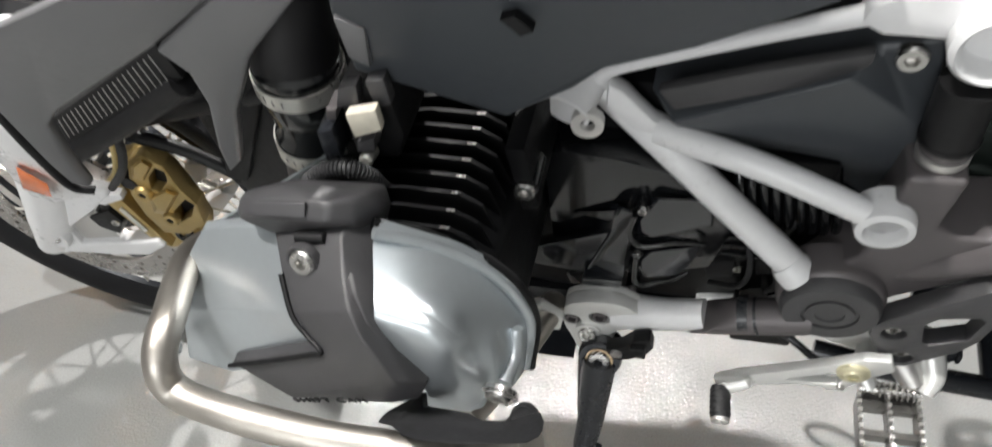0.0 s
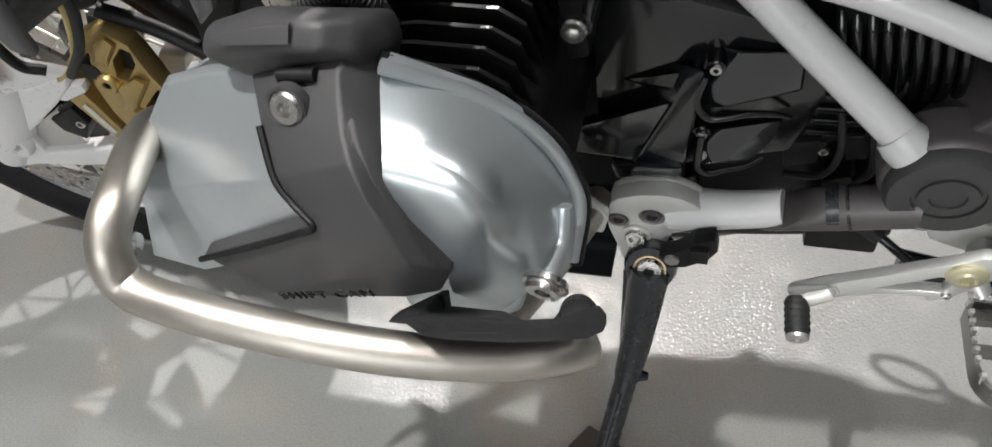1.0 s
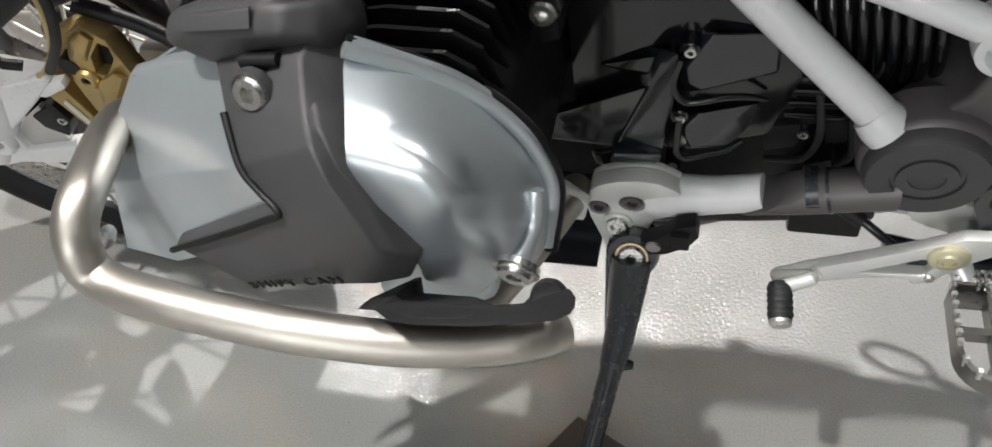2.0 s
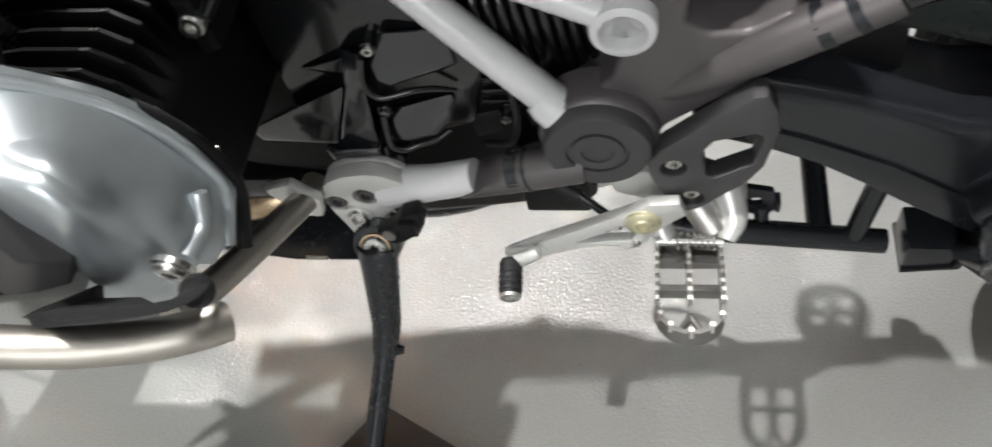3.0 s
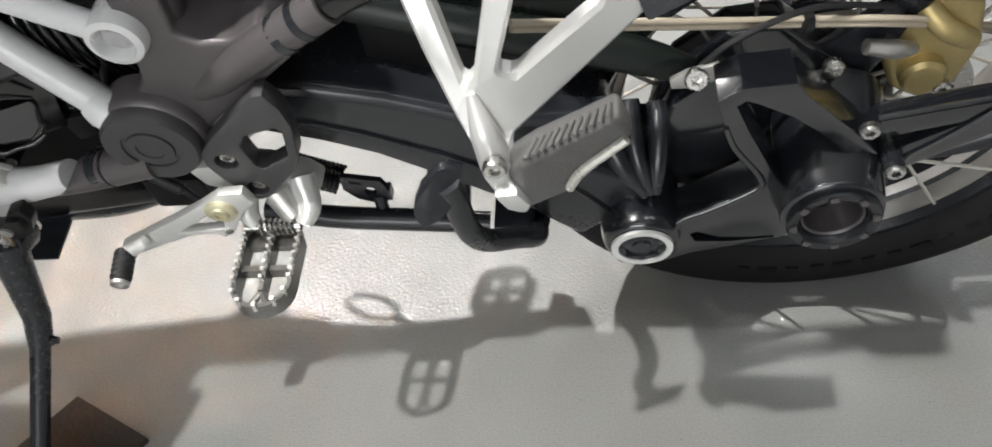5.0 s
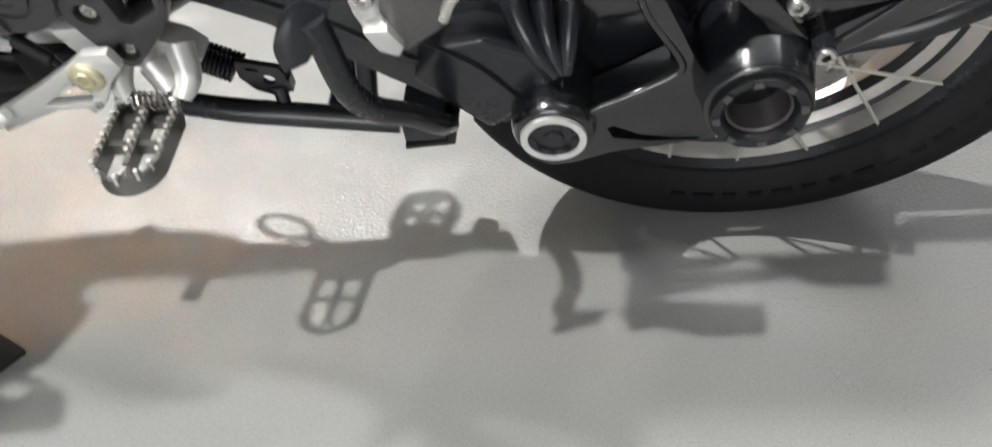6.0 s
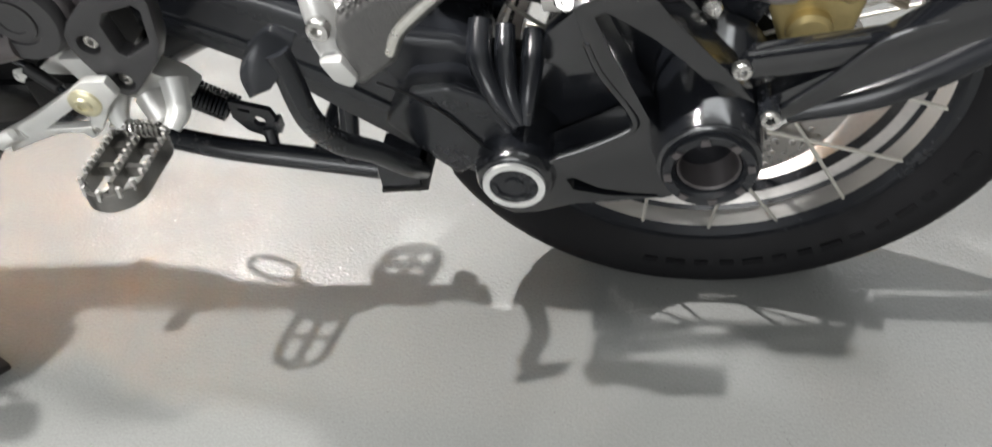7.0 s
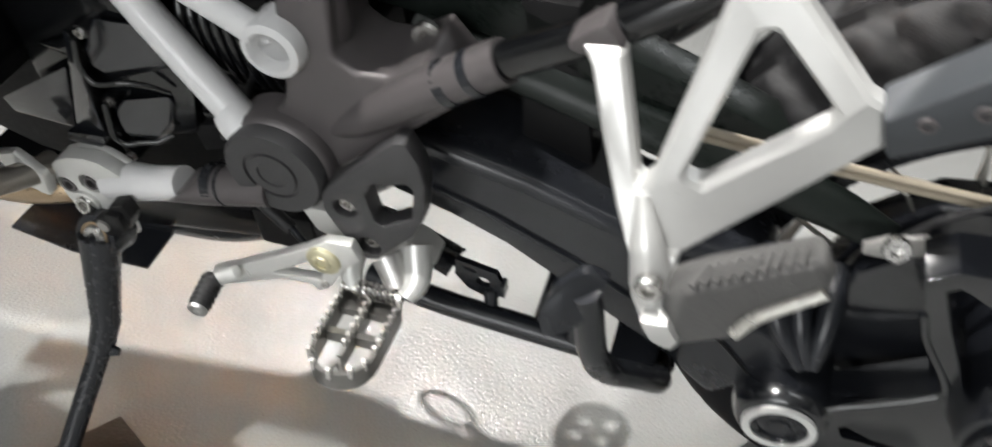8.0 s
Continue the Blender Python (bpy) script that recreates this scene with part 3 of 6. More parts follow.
# ---- main frame ----
def frame_plate():
    out = [(-0.612, 0.488), (-0.598, 0.512), (-0.575, 0.535), (-0.566, 0.570), (-0.560, 0.640), (-0.520, 0.640), (-0.527, 0.585), (-0.512, 0.574), (-0.488, 0.574), (-0.462, 0.590),
           (-0.440, 0.560), (-0.470, 0.535), (-0.540, 0.480), (-0.555, 0.440), (-0.60, 0.42), (-0.625, 0.45)]
    g = part("frame_plate", plate(out, -0.165, -0.10), GRAPHITE, bike, "graphite painted frame gusset", bevel=0.005, segments=3)
    part("rear_tube", tube([(-0.555, -0.150, 0.505), (-0.515, -0.155, 0.530), (-0.462, -0.165, 0.570), (-0.405, -0.165, 0.605)], [0.012, 0.0165, 0.0160, 0.0155], seg=20), GRAPHITE, g)
    part("collar", tube([(-0.447, -0.165, 0.579), (-0.440, -0.165, 0.583)], 0.0168, seg=20, steps=1), SATIN_BLACK, g)
    part("collar", tube([(-0.428, -0.165, 0.5905), (-0.422, -0.165, 0.5945)], 0.0166, seg=20, steps=1), SATIN_BLACK, g)
    part("subframe_tube", tube([(-0.405, -0.165, 0.605), (-0.33, -0.175, 0.652), (-0.22, -0.16, 0.715)], [0.0125, 0.0120, 0.0120], seg=18), GLOSS_BLACK, g, "black subframe tube")
    part("upright_tube", tube([(-0.560, -0.135, 0.50), (-0.545, -0.140, 0.575), (-0.538, -0.142, 0.609), (-0.538, -0.142, 0.661), (-0.538, -0.140, 0.706)], [0.016, 0.019, 0.0178, 0.0175, 0.0175], seg=20), GRAPHITE, g)
    part("upright_sleeve", tube([(-0.538, -0.142, 0.662), (-0.537, -0.140, 0.712)], 0.0196, seg=24, steps=1), MATT_BLACK, g)
    part("sleeve_lip", tube([(-0.538, -0.142, 0.660), (-0.538, -0.142, 0.664)], 0.0206, seg=24, steps=1), MATT_BLACK, g)
    part("upright_collar", tube([(-0.538, -0.142, 0.643), (-0.538, -0.142, 0.650)], 0.0187, seg=24, steps=1), ALLOY, g)
    part("pivot_housing", lathe([(0.0455, -0.145), (0.0450, -0.171), (0.0425, -0.1765), (0.030, -0.178)], (-0.588, 0, 0.480), seg=56), GRAPHITE, g, smooth=60)
    part("pivot_cover", lathe([(0.0415, -0.170), (0.0412, -0.1840), (0.0385, -0.1885), (0.0235, -0.1885), (0.0230, -0.1865), (0.0200, -0.1865), (0.0195, -0.1885), (0.0120, -0.1885), (0.0115, -0.1870), (0.002, -0.1870)], (-0.588, 0, 0.480), seg=56), GUARD, g, "round dark grey swing-arm pivot cover")
    part("lower_sleeve", loft([[(-0.690 + 0.020 * math.sin(a) * (x < -0.68) + (x + 0.690), -0.176 + 0.0172 * math.cos(a), 0.431 + 0.25 * (x + 0.690) + 0.0172 * math.sin(a)) for a in [k * math.tau / 22 for k in range(22)]] for x in (-0.690, -0.664, -0.640, -0.600)]), GRAPHITE, g)
    part("sleeve_groove", tube([(-0.6455, -0.1760, 0.4421), (-0.6430, -0.1760, 0.4428)], 0.0176, seg=22, steps=1), SATIN_BLACK, g)
    part("clamp_band", tube([(-0.660, -0.175, 0.4395), (-0.651, -0.175, 0.4415)], 0.0180, seg=20, steps=1), SATIN_BLACK, g)
    return g


frame_plate()


def pale_frame():
    f = part("pale_frame", tube([(-0.785, -0.102, 0.649), (-0.740, -0.120, 0.613), (-0.690, -0.140, 0.572), (-0.615, -0.164, 0.504)], [0.0135, 0.0140, 0.0140, 0.0140], seg=20), WHITE, bike, "pale grey painted tubular space frame")
    part("weld_collar", tube([(-0.628, -0.161, 0.514), (-0.622, -0.164, 0.509), (-0.611, -0.168, 0.500)], [0.0148, 0.0170, 0.0174], seg=24, steps=2), WHITE, f)
    part("tube", tube([(-0.740, -0.122, 0.626), (-0.709, -0.132, 0.624), (-0.653, -0.150, 0.620), (-0.576, -0.168, 0.598)], [0.0120, 0.0118, 0.0112, 0.0108], seg=18), WHITE, f)
    part("gusset", plate([(-0.777, 0.679), (-0.764, 0.670), (-0.742, 0.640), (-0.712, 0.623), (-0.725, 0.608), (-0.742, 0.606), (-0.780, 0.653)], -0.128, -0.112), WHITE, f, bevel=0.005)
    part("top_tube", tube([(-0.785, -0.106, 0.660), (-0.774, -0.121, 0.690), (-0.713, -0.124, 0.715), (-0.652, -0.126, 0.738), (-0.600, -0.128, 0.757)], [0.0080, 0.0070, 0.0062, 0.0066, 0.0080], seg=16), WHITE, f)
    part("top_node", plate([(-0.612, 0.754), (-0.597, 0.745), (-0.560, 0.743), (-0.549, 0.724), (-0.540, 0.704), (-0.520, 0.702), (-0.530, 0.760), (-0.569, 0.787), (-0.608, 0.768)], -0.138, -0.110), WHITE, f, bevel=0.006)
    part("top_lug", lathe([(0.024, -0.125), (0.030, -0.140), (0.030, -0.152), (0.026, -0.156), (0.022, -0.152), (0.020, -0.130)], (-0.531, 0, 0.750), seg=40, closed=True), WHITE, f)
    part("top_lug_bore", lathe([(0.0225, -0.136), (0.002, -0.136)], (-0.531, 0, 0.750), seg=30), GRAPHITE, f)
    lug = part("lug", lathe([(0.0210, -0.150), (0.0228, -0.168), (0.0212, -0.177), (0.0160, -0.179), (0.0140, -0.175), (0.0135, -0.155)], (-0.566, 0, 0.590), seg=40, closed=True), WHITE, f)
    part("lug_bore", lathe([(0.0150, -0.168), (0.002, -0.168)], (-0.566, 0, 0.590), seg=28), WHITE, lug)
    part("lug_collar", lathe([(0.023, -0.150), (0.0235, -0.164), (0.016, -0.165)], (-0.565, 0.0, 0.589), seg=36), WHITE, f)
    # sawn-off stub and eyelet at the front node
    part("stub", lathe([(0.0200, -0.03), (0.0212, 0.012), (0.0180, 0.012), (0.0165, -0.012), (0.002, -0.012)], (-0.807, -0.125, 0.658), axis=(-0.30, -0.9, -0.25), seg=36), WHITE, f)
    part("eyelet", lathe([(0.006, -0.004), (0.013, -0.005), (0.013, 0.004), (0.006, 0.004)], (-0.792, -0.140, 0.648), axis=(0.1, -1, 0.1), seg=28, closed=True), ALLOY, f, "bare washer eyelet")
    # lower tube and front bracket
    part("lower_tube", tube([(-0.775, -0.168, 0.408), (-0.752, -0.171, 0.414), (-0.725, -0.173, 0.421), (-0.690, -0.174, 0.431)], [0.0185, 0.0175, 0.0155, 0.0150], seg=20), WHITE, f)
    part("rear_link", loft([[(-0.617, -0.166, 0.508), (-0.596, -0.164, 0.519), (-0.571, -0.154, 0.524), (-0.568, -0.154, 0.512), (-0.606, -0.164, 0.497)], [(-0.617, -0.150, 0.508), (-0.596, -0.148, 0.519), (-0.571, -0.138, 0.524), (-0.568, -0.138, 0.512), (-0.606, -0.148, 0.497)]]), WHITE, f, bevel=0.002)
    return f


pale_frame()


def stand_bracket():
    out = [(-0.827, 0.410), (-0.823, 0.426), (-0.816, 0.433), (-0.801, 0.440), (-0.782, 0.443), (-0.768, 0.441), (-0.758, 0.435), (-0.752, 0.430), (-0.752, 0.401), (-0.773, 0.391), (-0.780, 0.370), (-0.784, 0.330), (-0.802, 0.318), (-0.814, 0.334), (-0.820, 0.364), (-0.826, 0.389)]
    holes = [circle(-0.818, 0.402, 0.0098, 24), circle(-0.790, 0.411, 0.0108, 24)]
    b = part("stand_bracket", pierced(out, holes, -0.182, -0.168), CAST, bike, "silver cast side-stand bracket", bevel=0.0022, segments=2)
    part("back_plate", plate(out, -0.1675, -0.160), CAST, b, bevel=0.002)
    for x, z in ((-0.818, 0.402), (-0.790, 0.411)):
        # black floor puts the shade of the deep hole into the colour
        part("bolt_well", lathe([(0.0112, -0.170), (0.0112, -0.1665), (0.002, -0.1665)], (x, 0, z), seg=24), MATT_BLACK, b)
        screw("torx_bolt", (x, -0.1800, z - 0.001), (0, -1, 0.1), 0.0080, b, material=GRAPHITE, socket=0.6)
    part("bolt_seat", lathe([(0.0125, -0.16), (0.0125, -0.185), (0.003, -0.185)], (-0.803, 0, 0.386), seg=24), CAST, b)
    screw("torx_bolt", (-0.803, -0.189, 0.386), (0, -1, 0.35), 0.0092, b, socket=0.6)
    part("tie_bar", plate([(-0.863, 0.427), (-0.847, 0.434), (-0.824, 0.417), (-0.836, 0.391), (-0.848, 0.393), (-0.853, 0.406)], -0.190, -0.180), CAST, b, bevel=0.002)
    return b


stand_bracket()


def side_stand():
    top = Vector((-0.789, -0.200, 0.364))
    knee = Vector((-0.801, -0.238, 0.262))
    foot = Vector((-0.8365, -0.372, 0.125))
    leg = part("side_stand", tube([top, top.lerp(knee, 0.3), top.lerp(knee, 0.9), knee.lerp(foot, 0.10), knee.lerp(foot, 0.14), foot], [0.0185, 0.0170, 0.0140, 0.0125, 0.0105, 0.0100], seg=16, smooth=False), SATIN_BLACK, bike, "black steel side stand, folded out")
    part("stand_head", lathe([(0.0215, -0.024), (0.0225, 0.000), (0.0205, 0.006), (0.0145, 0.006), (0.0145, 0.003), (0.003, 0.003)], top, axis=(0, -0.88, 0.47), seg=36), SATIN_BLACK, leg)
    part("bronze_bush", lathe([(0.0140, 0.003), (0.0140, 0.0072), (0.0120, 0.0072), (0.0115, 0.003)], top, axis=(0, -0.88, 0.47), seg=32, closed=True), WARM_EXH, leg)
    screw("pivot_bolt", top + Vector((0, -0.0070, 0.0038)), (0, -0.88, 0.47), 0.0112, leg, socket=0.42)
    sw = part("stand_switch", plate([(-0.782, 0.388), (-0.766, 0.397), (-0.754, 0.414), (-0.738, 0.420), (-0.735, 0.404), (-0.743, 0.388), (-0.760, 0.374), (-0.775, 0.370)], -0.204, -0.190), MATT_BLACK, leg, "black stand switch", bevel=0.002)
    part("switch_screw", lathe([(0.006, -0.198), (0.006, -0.2065), (0.002, -0.2065)], (-0.771, 0, 0.386), seg=20), ALLOY, sw)
    part("switch_housing", block(-0.757, -0.742, -0.210, -0.196, 0.392, 0.410), MATT_BLACK, sw, bevel=0.002)
    part("return_spring", coil(top.lerp(knee, 0.1) + Vector((-0.019, 0.004, 0)), knee + Vector((-0.012, 0.0, -0.03)), 0.0026, 0.0007, 54), GRAPHITE, leg, "thin bare coil spring")
    part("rib", tube([knee.lerp(foot, 0.16) + Vector((-0.003, -0.0095, 0.003)), knee.lerp(foot, 0.97) + Vector((-0.003, -0.0090, 0.003))], 0.0030, seg=8, steps=1), SATIN_BLACK, leg)
    mid = knee.lerp(foot, 0.10)
    part("stop_tab", tube([mid, mid + Vector((0.018, 0.002, -0.004))], [0.009, 0.004], seg=8, steps=2), SATIN_BLACK, leg)
    part("foot_pad", plate([(foot.x - 0.022, foot.z - 0.004), (foot.x + 0.030, foot.z - 0.004), (foot.x + 0.030, foot.z + 0.004), (foot.x - 0.022, foot.z + 0.004)], foot.y - 0.024, foot.y + 0.024), SATIN_BLACK, leg, bevel=0.002)


side_stand()


# ---- foot controls ----
def foot_bracket():
    out = [(-0.551, 0.466), (-0.543, 0.478), (-0.482, 0.536), (-0.473, 0.537), (-0.465, 0.520), (-0.462, 0.499), (-0.468, 0.460), (-0.479, 0.438), (-0.513, 0.402), (-0.522, 0.399), (-0.531, 0.403), (-0.547, 0.437), (-0.552, 0.451)]
    hole = [(-0.513, 0.477), (-0.505, 0.489), (-0.477, 0.497), (-0.472, 0.492), (-0.477, 0.460), (-0.503, 0.444), (-0.509, 0.448)]
    b = part("foot_bracket", pierced(out, [hole, circle(-0.533, 0.456, 0.0098, 18), circle(-0.519, 0.416, 0.0098, 18)], -0.186, -0.168), GUARD, bike, "dark grey footrest plate with a window", bevel=0.0022)
    for x, z in ((-0.533, 0.456), (-0.519, 0.416)):
        # well bottom is coloured black for the shade inside the hole
        part("bolt_well", lathe([(0.0105, -0.174), (0.0105, -0.168), (0.002, -0.168)], (x, 0, z), seg=24), MATT_BLACK, b)
        screw("plate_bolt", (x, -0.180, z), (0, -1, 0), 0.0072, b)
    carrier = part("peg_carrier", plate([(-0.590, 0.422), (-0.555, 0.424), (-0.515, 0.415), (-0.484, 0.400), (-0.472, 0.385), (-0.490, 0.370), (-0.540, 0.378), (-0.580, 0.395)], -0.166, -0.140), CAST, bike, "silver cast footrest carrier", bevel=0.004)
    part("hinge_lug", tube([(-0.540, -0.160, 0.398), (-0.543, -0.182, 0.378), (-0.536, -0.196, 0.368)], [0.011, 0.010, 0.008], seg=12), CAST, carrier)
    part("hinge_lug", tube([(-0.490, -0.160, 0.398), (-0.484, -0.180, 0.380), (-0.490, -0.194, 0.370)], [0.013, 0.011, 0.008], seg=12), CAST, carrier)
    part("hinge_barrel", tube([(-0.513, -0.170, 0.387), (-0.498, -0.186, 0.371)], [0.014, 0.012], seg=20, steps=2), ALLOY, carrier)
    part("hinge_spring", coil((-0.530, -0.197, 0.371), (-0.496, -0.197, 0.371), 0.007, 0.0014, 7), BOLT, carrier)
    part("hinge_pin", rod((-0.546, -0.197, 0.371), (-0.492, -0.197, 0.371), 0.0045), BOLT, carrier)


foot_bracket()


def footpeg(mirror=1):
    """A toothed footrest: a deep sheet-steel loop with a forked middle bar and hooked teeth along its edges."""
    w, l, deep = 0.0275, 0.0457, 0.018

    def rim(inset):
        pts = []
        for k in range(13):
            a = math.pi + k * math.pi / 12
            pts.append(((w - inset) * math.cos(a), -l + w + (w - inset) * math.sin(a)))
        return pts + [(w - inset, l - 0.012), (w - inset - 0.005, l - inset), (-w + inset + 0.005, l - inset), (-w + inset, l - 0.012)]

    bm = bmesh.new()
    o, i = rim(0.0), rim(0.004)
    n = len(o)
    rows = [[bm.verts.new((x, y, z)) for x, y in loop] for loop, z in ((o, -deep), (o, 0.0), (i, 0.0), (i, -deep))]
    for a, c in zip(rows, rows[1:] + rows[:1]):
        for k in range(n):
            bm.faces.new((a[k], a[(k + 1) % n], c[(k + 1) % n], c[k]))
    peg = part("footpeg", bm, PEGSTEEL, bike, "toothed bare steel footpeg" if mirror == 1 else "toothed footpeg of the far side", smooth=45)
    part("middle_bar", block(-0.0022, 0.0022, -0.026, l, -0.016, -0.001), PEGSTEEL, peg)
    for s in (-1, 1):
        part("fork_bar", tube([(0, -0.026, -0.006), (s * 0.010, -0.043, -0.006)], 0.0030, seg=8, steps=1), PEGSTEEL, peg)
    part("cross_bar", block(-w + 0.003, w - 0.003, -0.003, 0.003, -0.015, -0.004), PEGSTEEL, peg)
    part("root_plate", block(-w + 0.004, w - 0.004, l - 0.020, l - 0.001, -0.014, -0.006), PEGSTEEL, peg)
    teeth = [(x, y, 0 if x else 1) for x in (-w + 0.002, w - 0.002, 0.0) for y in np.linspace(-l + w + 0.004, l - 0.010, 7)]
    teeth += [((w - 0.002) * math.cos(a), -l + w + (w - 0.002) * math.sin(a), 0) for a in (math.pi * k for k in (1.13, 1.29, 1.5, 1.71, 1.87))]
    for x, y, mid in teeth:
        s = -1 if x < 0 else 1
        hook = [[(x - 0.0016, y - 0.0036, -0.004), (x + 0.0016, y - 0.0036, -0.004), (x + 0.0016, y + 0.0036, -0.004), (x - 0.0016, y + 0.0036, -0.004)],
                [(x - 0.0015, y - 0.0022, 0.003), (x + 0.0015, y - 0.0022, 0.003), (x + 0.0015, y + 0.0018, 0.003), (x - 0.0015, y + 0.0018, 0.003)],
                [(x - 0.0017, y - 0.0030, 0.0056), (x + 0.0017, y - 0.0030, 0.0056), (x + 0.0017, y + 0.0004, 0.0060), (x - 0.0017, y + 0.0004, 0.0060)]]
        part("tooth", loft(hook), ALLOY, peg)
    peg.matrix_basis = pose(-0.5190, -0.2370 * mirror, 0.3700, -6.7 * mirror, 0, 1.2) @ pose(0, 0, 0, 0, 0, 0 if mirror == 1 else 180)


footpeg()
footpeg(-1)
part("far_foot_bracket", plate([(-0.60, 0.43), (-0.55, 0.47), (-0.49, 0.42), (-0.49, 0.365), (-0.545, 0.360)], 0.150, 0.190), GUARD, bike, "far side footrest plate", bevel=0.004)


def shift_lever():
    lev = part("shift_lever", tube([(-0.640, -0.194, 0.360), (-0.671, -0.198, 0.346), (-0.645, -0.205, 0.364), (-0.668, -0.210, 0.352)], [0.0085, 0.0080, 0.0065, 0.0075], flat=0.65, seg=16), CAST, bike, "bare alloy gear shift lever")
    out = [(-0.551, 0.425), (-0.528, 0.427), (-0.523, 0.410), (-0.540, 0.393), (-0.556, 0.367), (-0.571, 0.355), (-0.577, 0.362), (-0.600, 0.361), (-0.633, 0.347), (-0.667, 0.331), (-0.657, 0.358), (-0.613, 0.384), (-0.573, 0.409)]
    hole = [(-0.612, 0.366), (-0.572, 0.393), (-0.560, 0.392), (-0.565, 0.371), (-0.592, 0.368)]
    part("lever_arm", pierced(out, [hole], -0.198, -0.188), CAST, lev, bevel=0.002)
    part("pivot_washer", lathe([(0.0145, -0.190), (0.0145, -0.201), (0.0125, -0.2025), (0.003, -0.2025)], (-0.556, 0, 0.402), seg=32), BRASS, lev)
    screw("pivot_bolt", (-0.556, -0.203, 0.402), (0, -1, 0), 0.0085, lev, material=BRASS, socket=0.62)
    screw("clamp_bolt", (-0.562, -0.199, 0.368), (0, -1, 0), 0.0042, lev)
    toe = part("toe_rubber", tube([(-0.669, -0.208, 0.352), (-0.667, -0.240, 0.349)], 0.0092, seg=20, steps=1), RUBBER, lev, "ribbed black rubber toe piece")
    for k in range(5):
        part("rib", lathe([(0.0098, -0.0018), (0.0103, 0.0), (0.0098, 0.0018)], (-0.669 + 0.0004 * k, -0.212 - 0.0056 * k, 0.3515 - 0.0005 * k), axis=(0.05, -1, -0.08), seg=20), RUBBER, toe)
    part("end_cap", lathe([(0.0092, 0.0), (0.0085, 0.003), (0.0035, 0.0036), (0.003, 0.002)], (-0.667, -0.240, 0.349), axis=(0.05, -1, -0.08), seg=20), ALLOY, lev)
    part("linkage", tube([(-0.574, -0.178, 0.362), (-0.628, -0.150, 0.388), (-0.668, -0.150, 0.420)], 0.0038, seg=10), SATIN_BLACK, lev)
    part("link_boot", tube([(-0.640, -0.150, 0.397), (-0.612, -0.158, 0.380)], 0.0065, seg=12, steps=1), RUBBER, lev)


shift_lever()


# ---- centre stand ----
def centre_stand():
    cs = part("centre_stand", tube([(-0.575, -0.110, 0.272), (-0.50, -0.119, 0.266), (-0.42, -0.119, 0.256), (-0.335, -0.119, 0.246)], [0.012, 0.0125, 0.0125, 0.012], seg=16), SATIN_BLACK, bike, "black tubular centre stand, folded up")
    part("foot_block", block(-0.326, -0.284, -0.150, -0.104, 0.246, 0.284), SATIN_BLACK, cs, bevel=0.003)
    part("foot_plate", plate([(-0.284, 0.256), (-0.273, 0.298), (-0.268, 0.296), (-0.277, 0.252), (-0.326, 0.244), (-0.326, 0.250)], -0.152, -0.100), MATT_BLACK, cs, bevel=0.001)
    part("cross_tube", tube([(-0.395, -0.115, 0.258), (-0.395, 0.12, 0.258)], 0.012, seg=14, steps=1), SATIN_BLACK, cs)
    part("strut", tube([(-0.364, -0.118, 0.257), (-0.351, -0.105, 0.360)], 0.010, seg=14, steps=1), SATIN_BLACK, cs)
    part("pedal", tube([(-0.280, -0.150, 0.280), (-0.279, -0.190, 0.330), (-0.292, -0.220, 0.378), (-0.312, -0.245, 0.416), (-0.320, -0.262, 0.458), (-0.325, -0.262, 0.502), (-0.328, -0.262, 0.522)], 0.0098, seg=18), SATIN_BLACK, cs)
    part("pedal_pad", skin([[(-0.316, -0.254, 0.526), (-0.329, -0.261, 0.537), (-0.344, -0.271, 0.530)], [(-0.321, -0.268, 0.513), (-0.340, -0.274, 0.519), (-0.352, -0.277, 0.511)], [(-0.333, -0.277, 0.499), (-0.344, -0.281, 0.496), (-0.349, -0.281, 0.493)]], steps=5, thick=0.007), SATIN_BLACK, cs, "curved worn stand pedal", smooth=60)
    part("pull_spring", coil((-0.560, -0.102, 0.345), (-0.488, -0.102, 0.303), 0.0105, 0.0022, 20), SATIN_BLACK, cs, "dark coiled stand spring")
    part("pull_spring", coil((-0.545, -0.085, 0.328), (-0.488, -0.085, 0.296), 0.0085, 0.0022, 15), SATIN_BLACK, cs)
    part("spring_hook", tube([(-0.490, -0.102, 0.305), (-0.475, -0.102, 0.302), (-0.468, -0.102, 0.296)], 0.0018, seg=8), BOLT, cs)
    br = part("spring_bracket", pierced([(-0.482, 0.322), (-0.442, 0.312), (-0.434, 0.288), (-0.446, 0.270), (-0.472, 0.282), (-0.484, 0.300)], [circle(-0.456, 0.296, 0.0068, 12), [(-0.474, 0.314), (-0.462, 0.311), (-0.463, 0.307), (-0.475, 0.310)]], -0.108, -0.102), SATIN_BLACK, cs)
    part("bracket_tab", block(-0.438, -0.434, -0.112, -0.100, 0.284, 0.300), SATIN_BLACK, br)
    part("bracket_stem", tube([(-0.450, -0.105, 0.285), (-0.448, -0.112, 0.262)], 0.007, seg=12, steps=1), SATIN_BLACK, cs)


centre_stand()


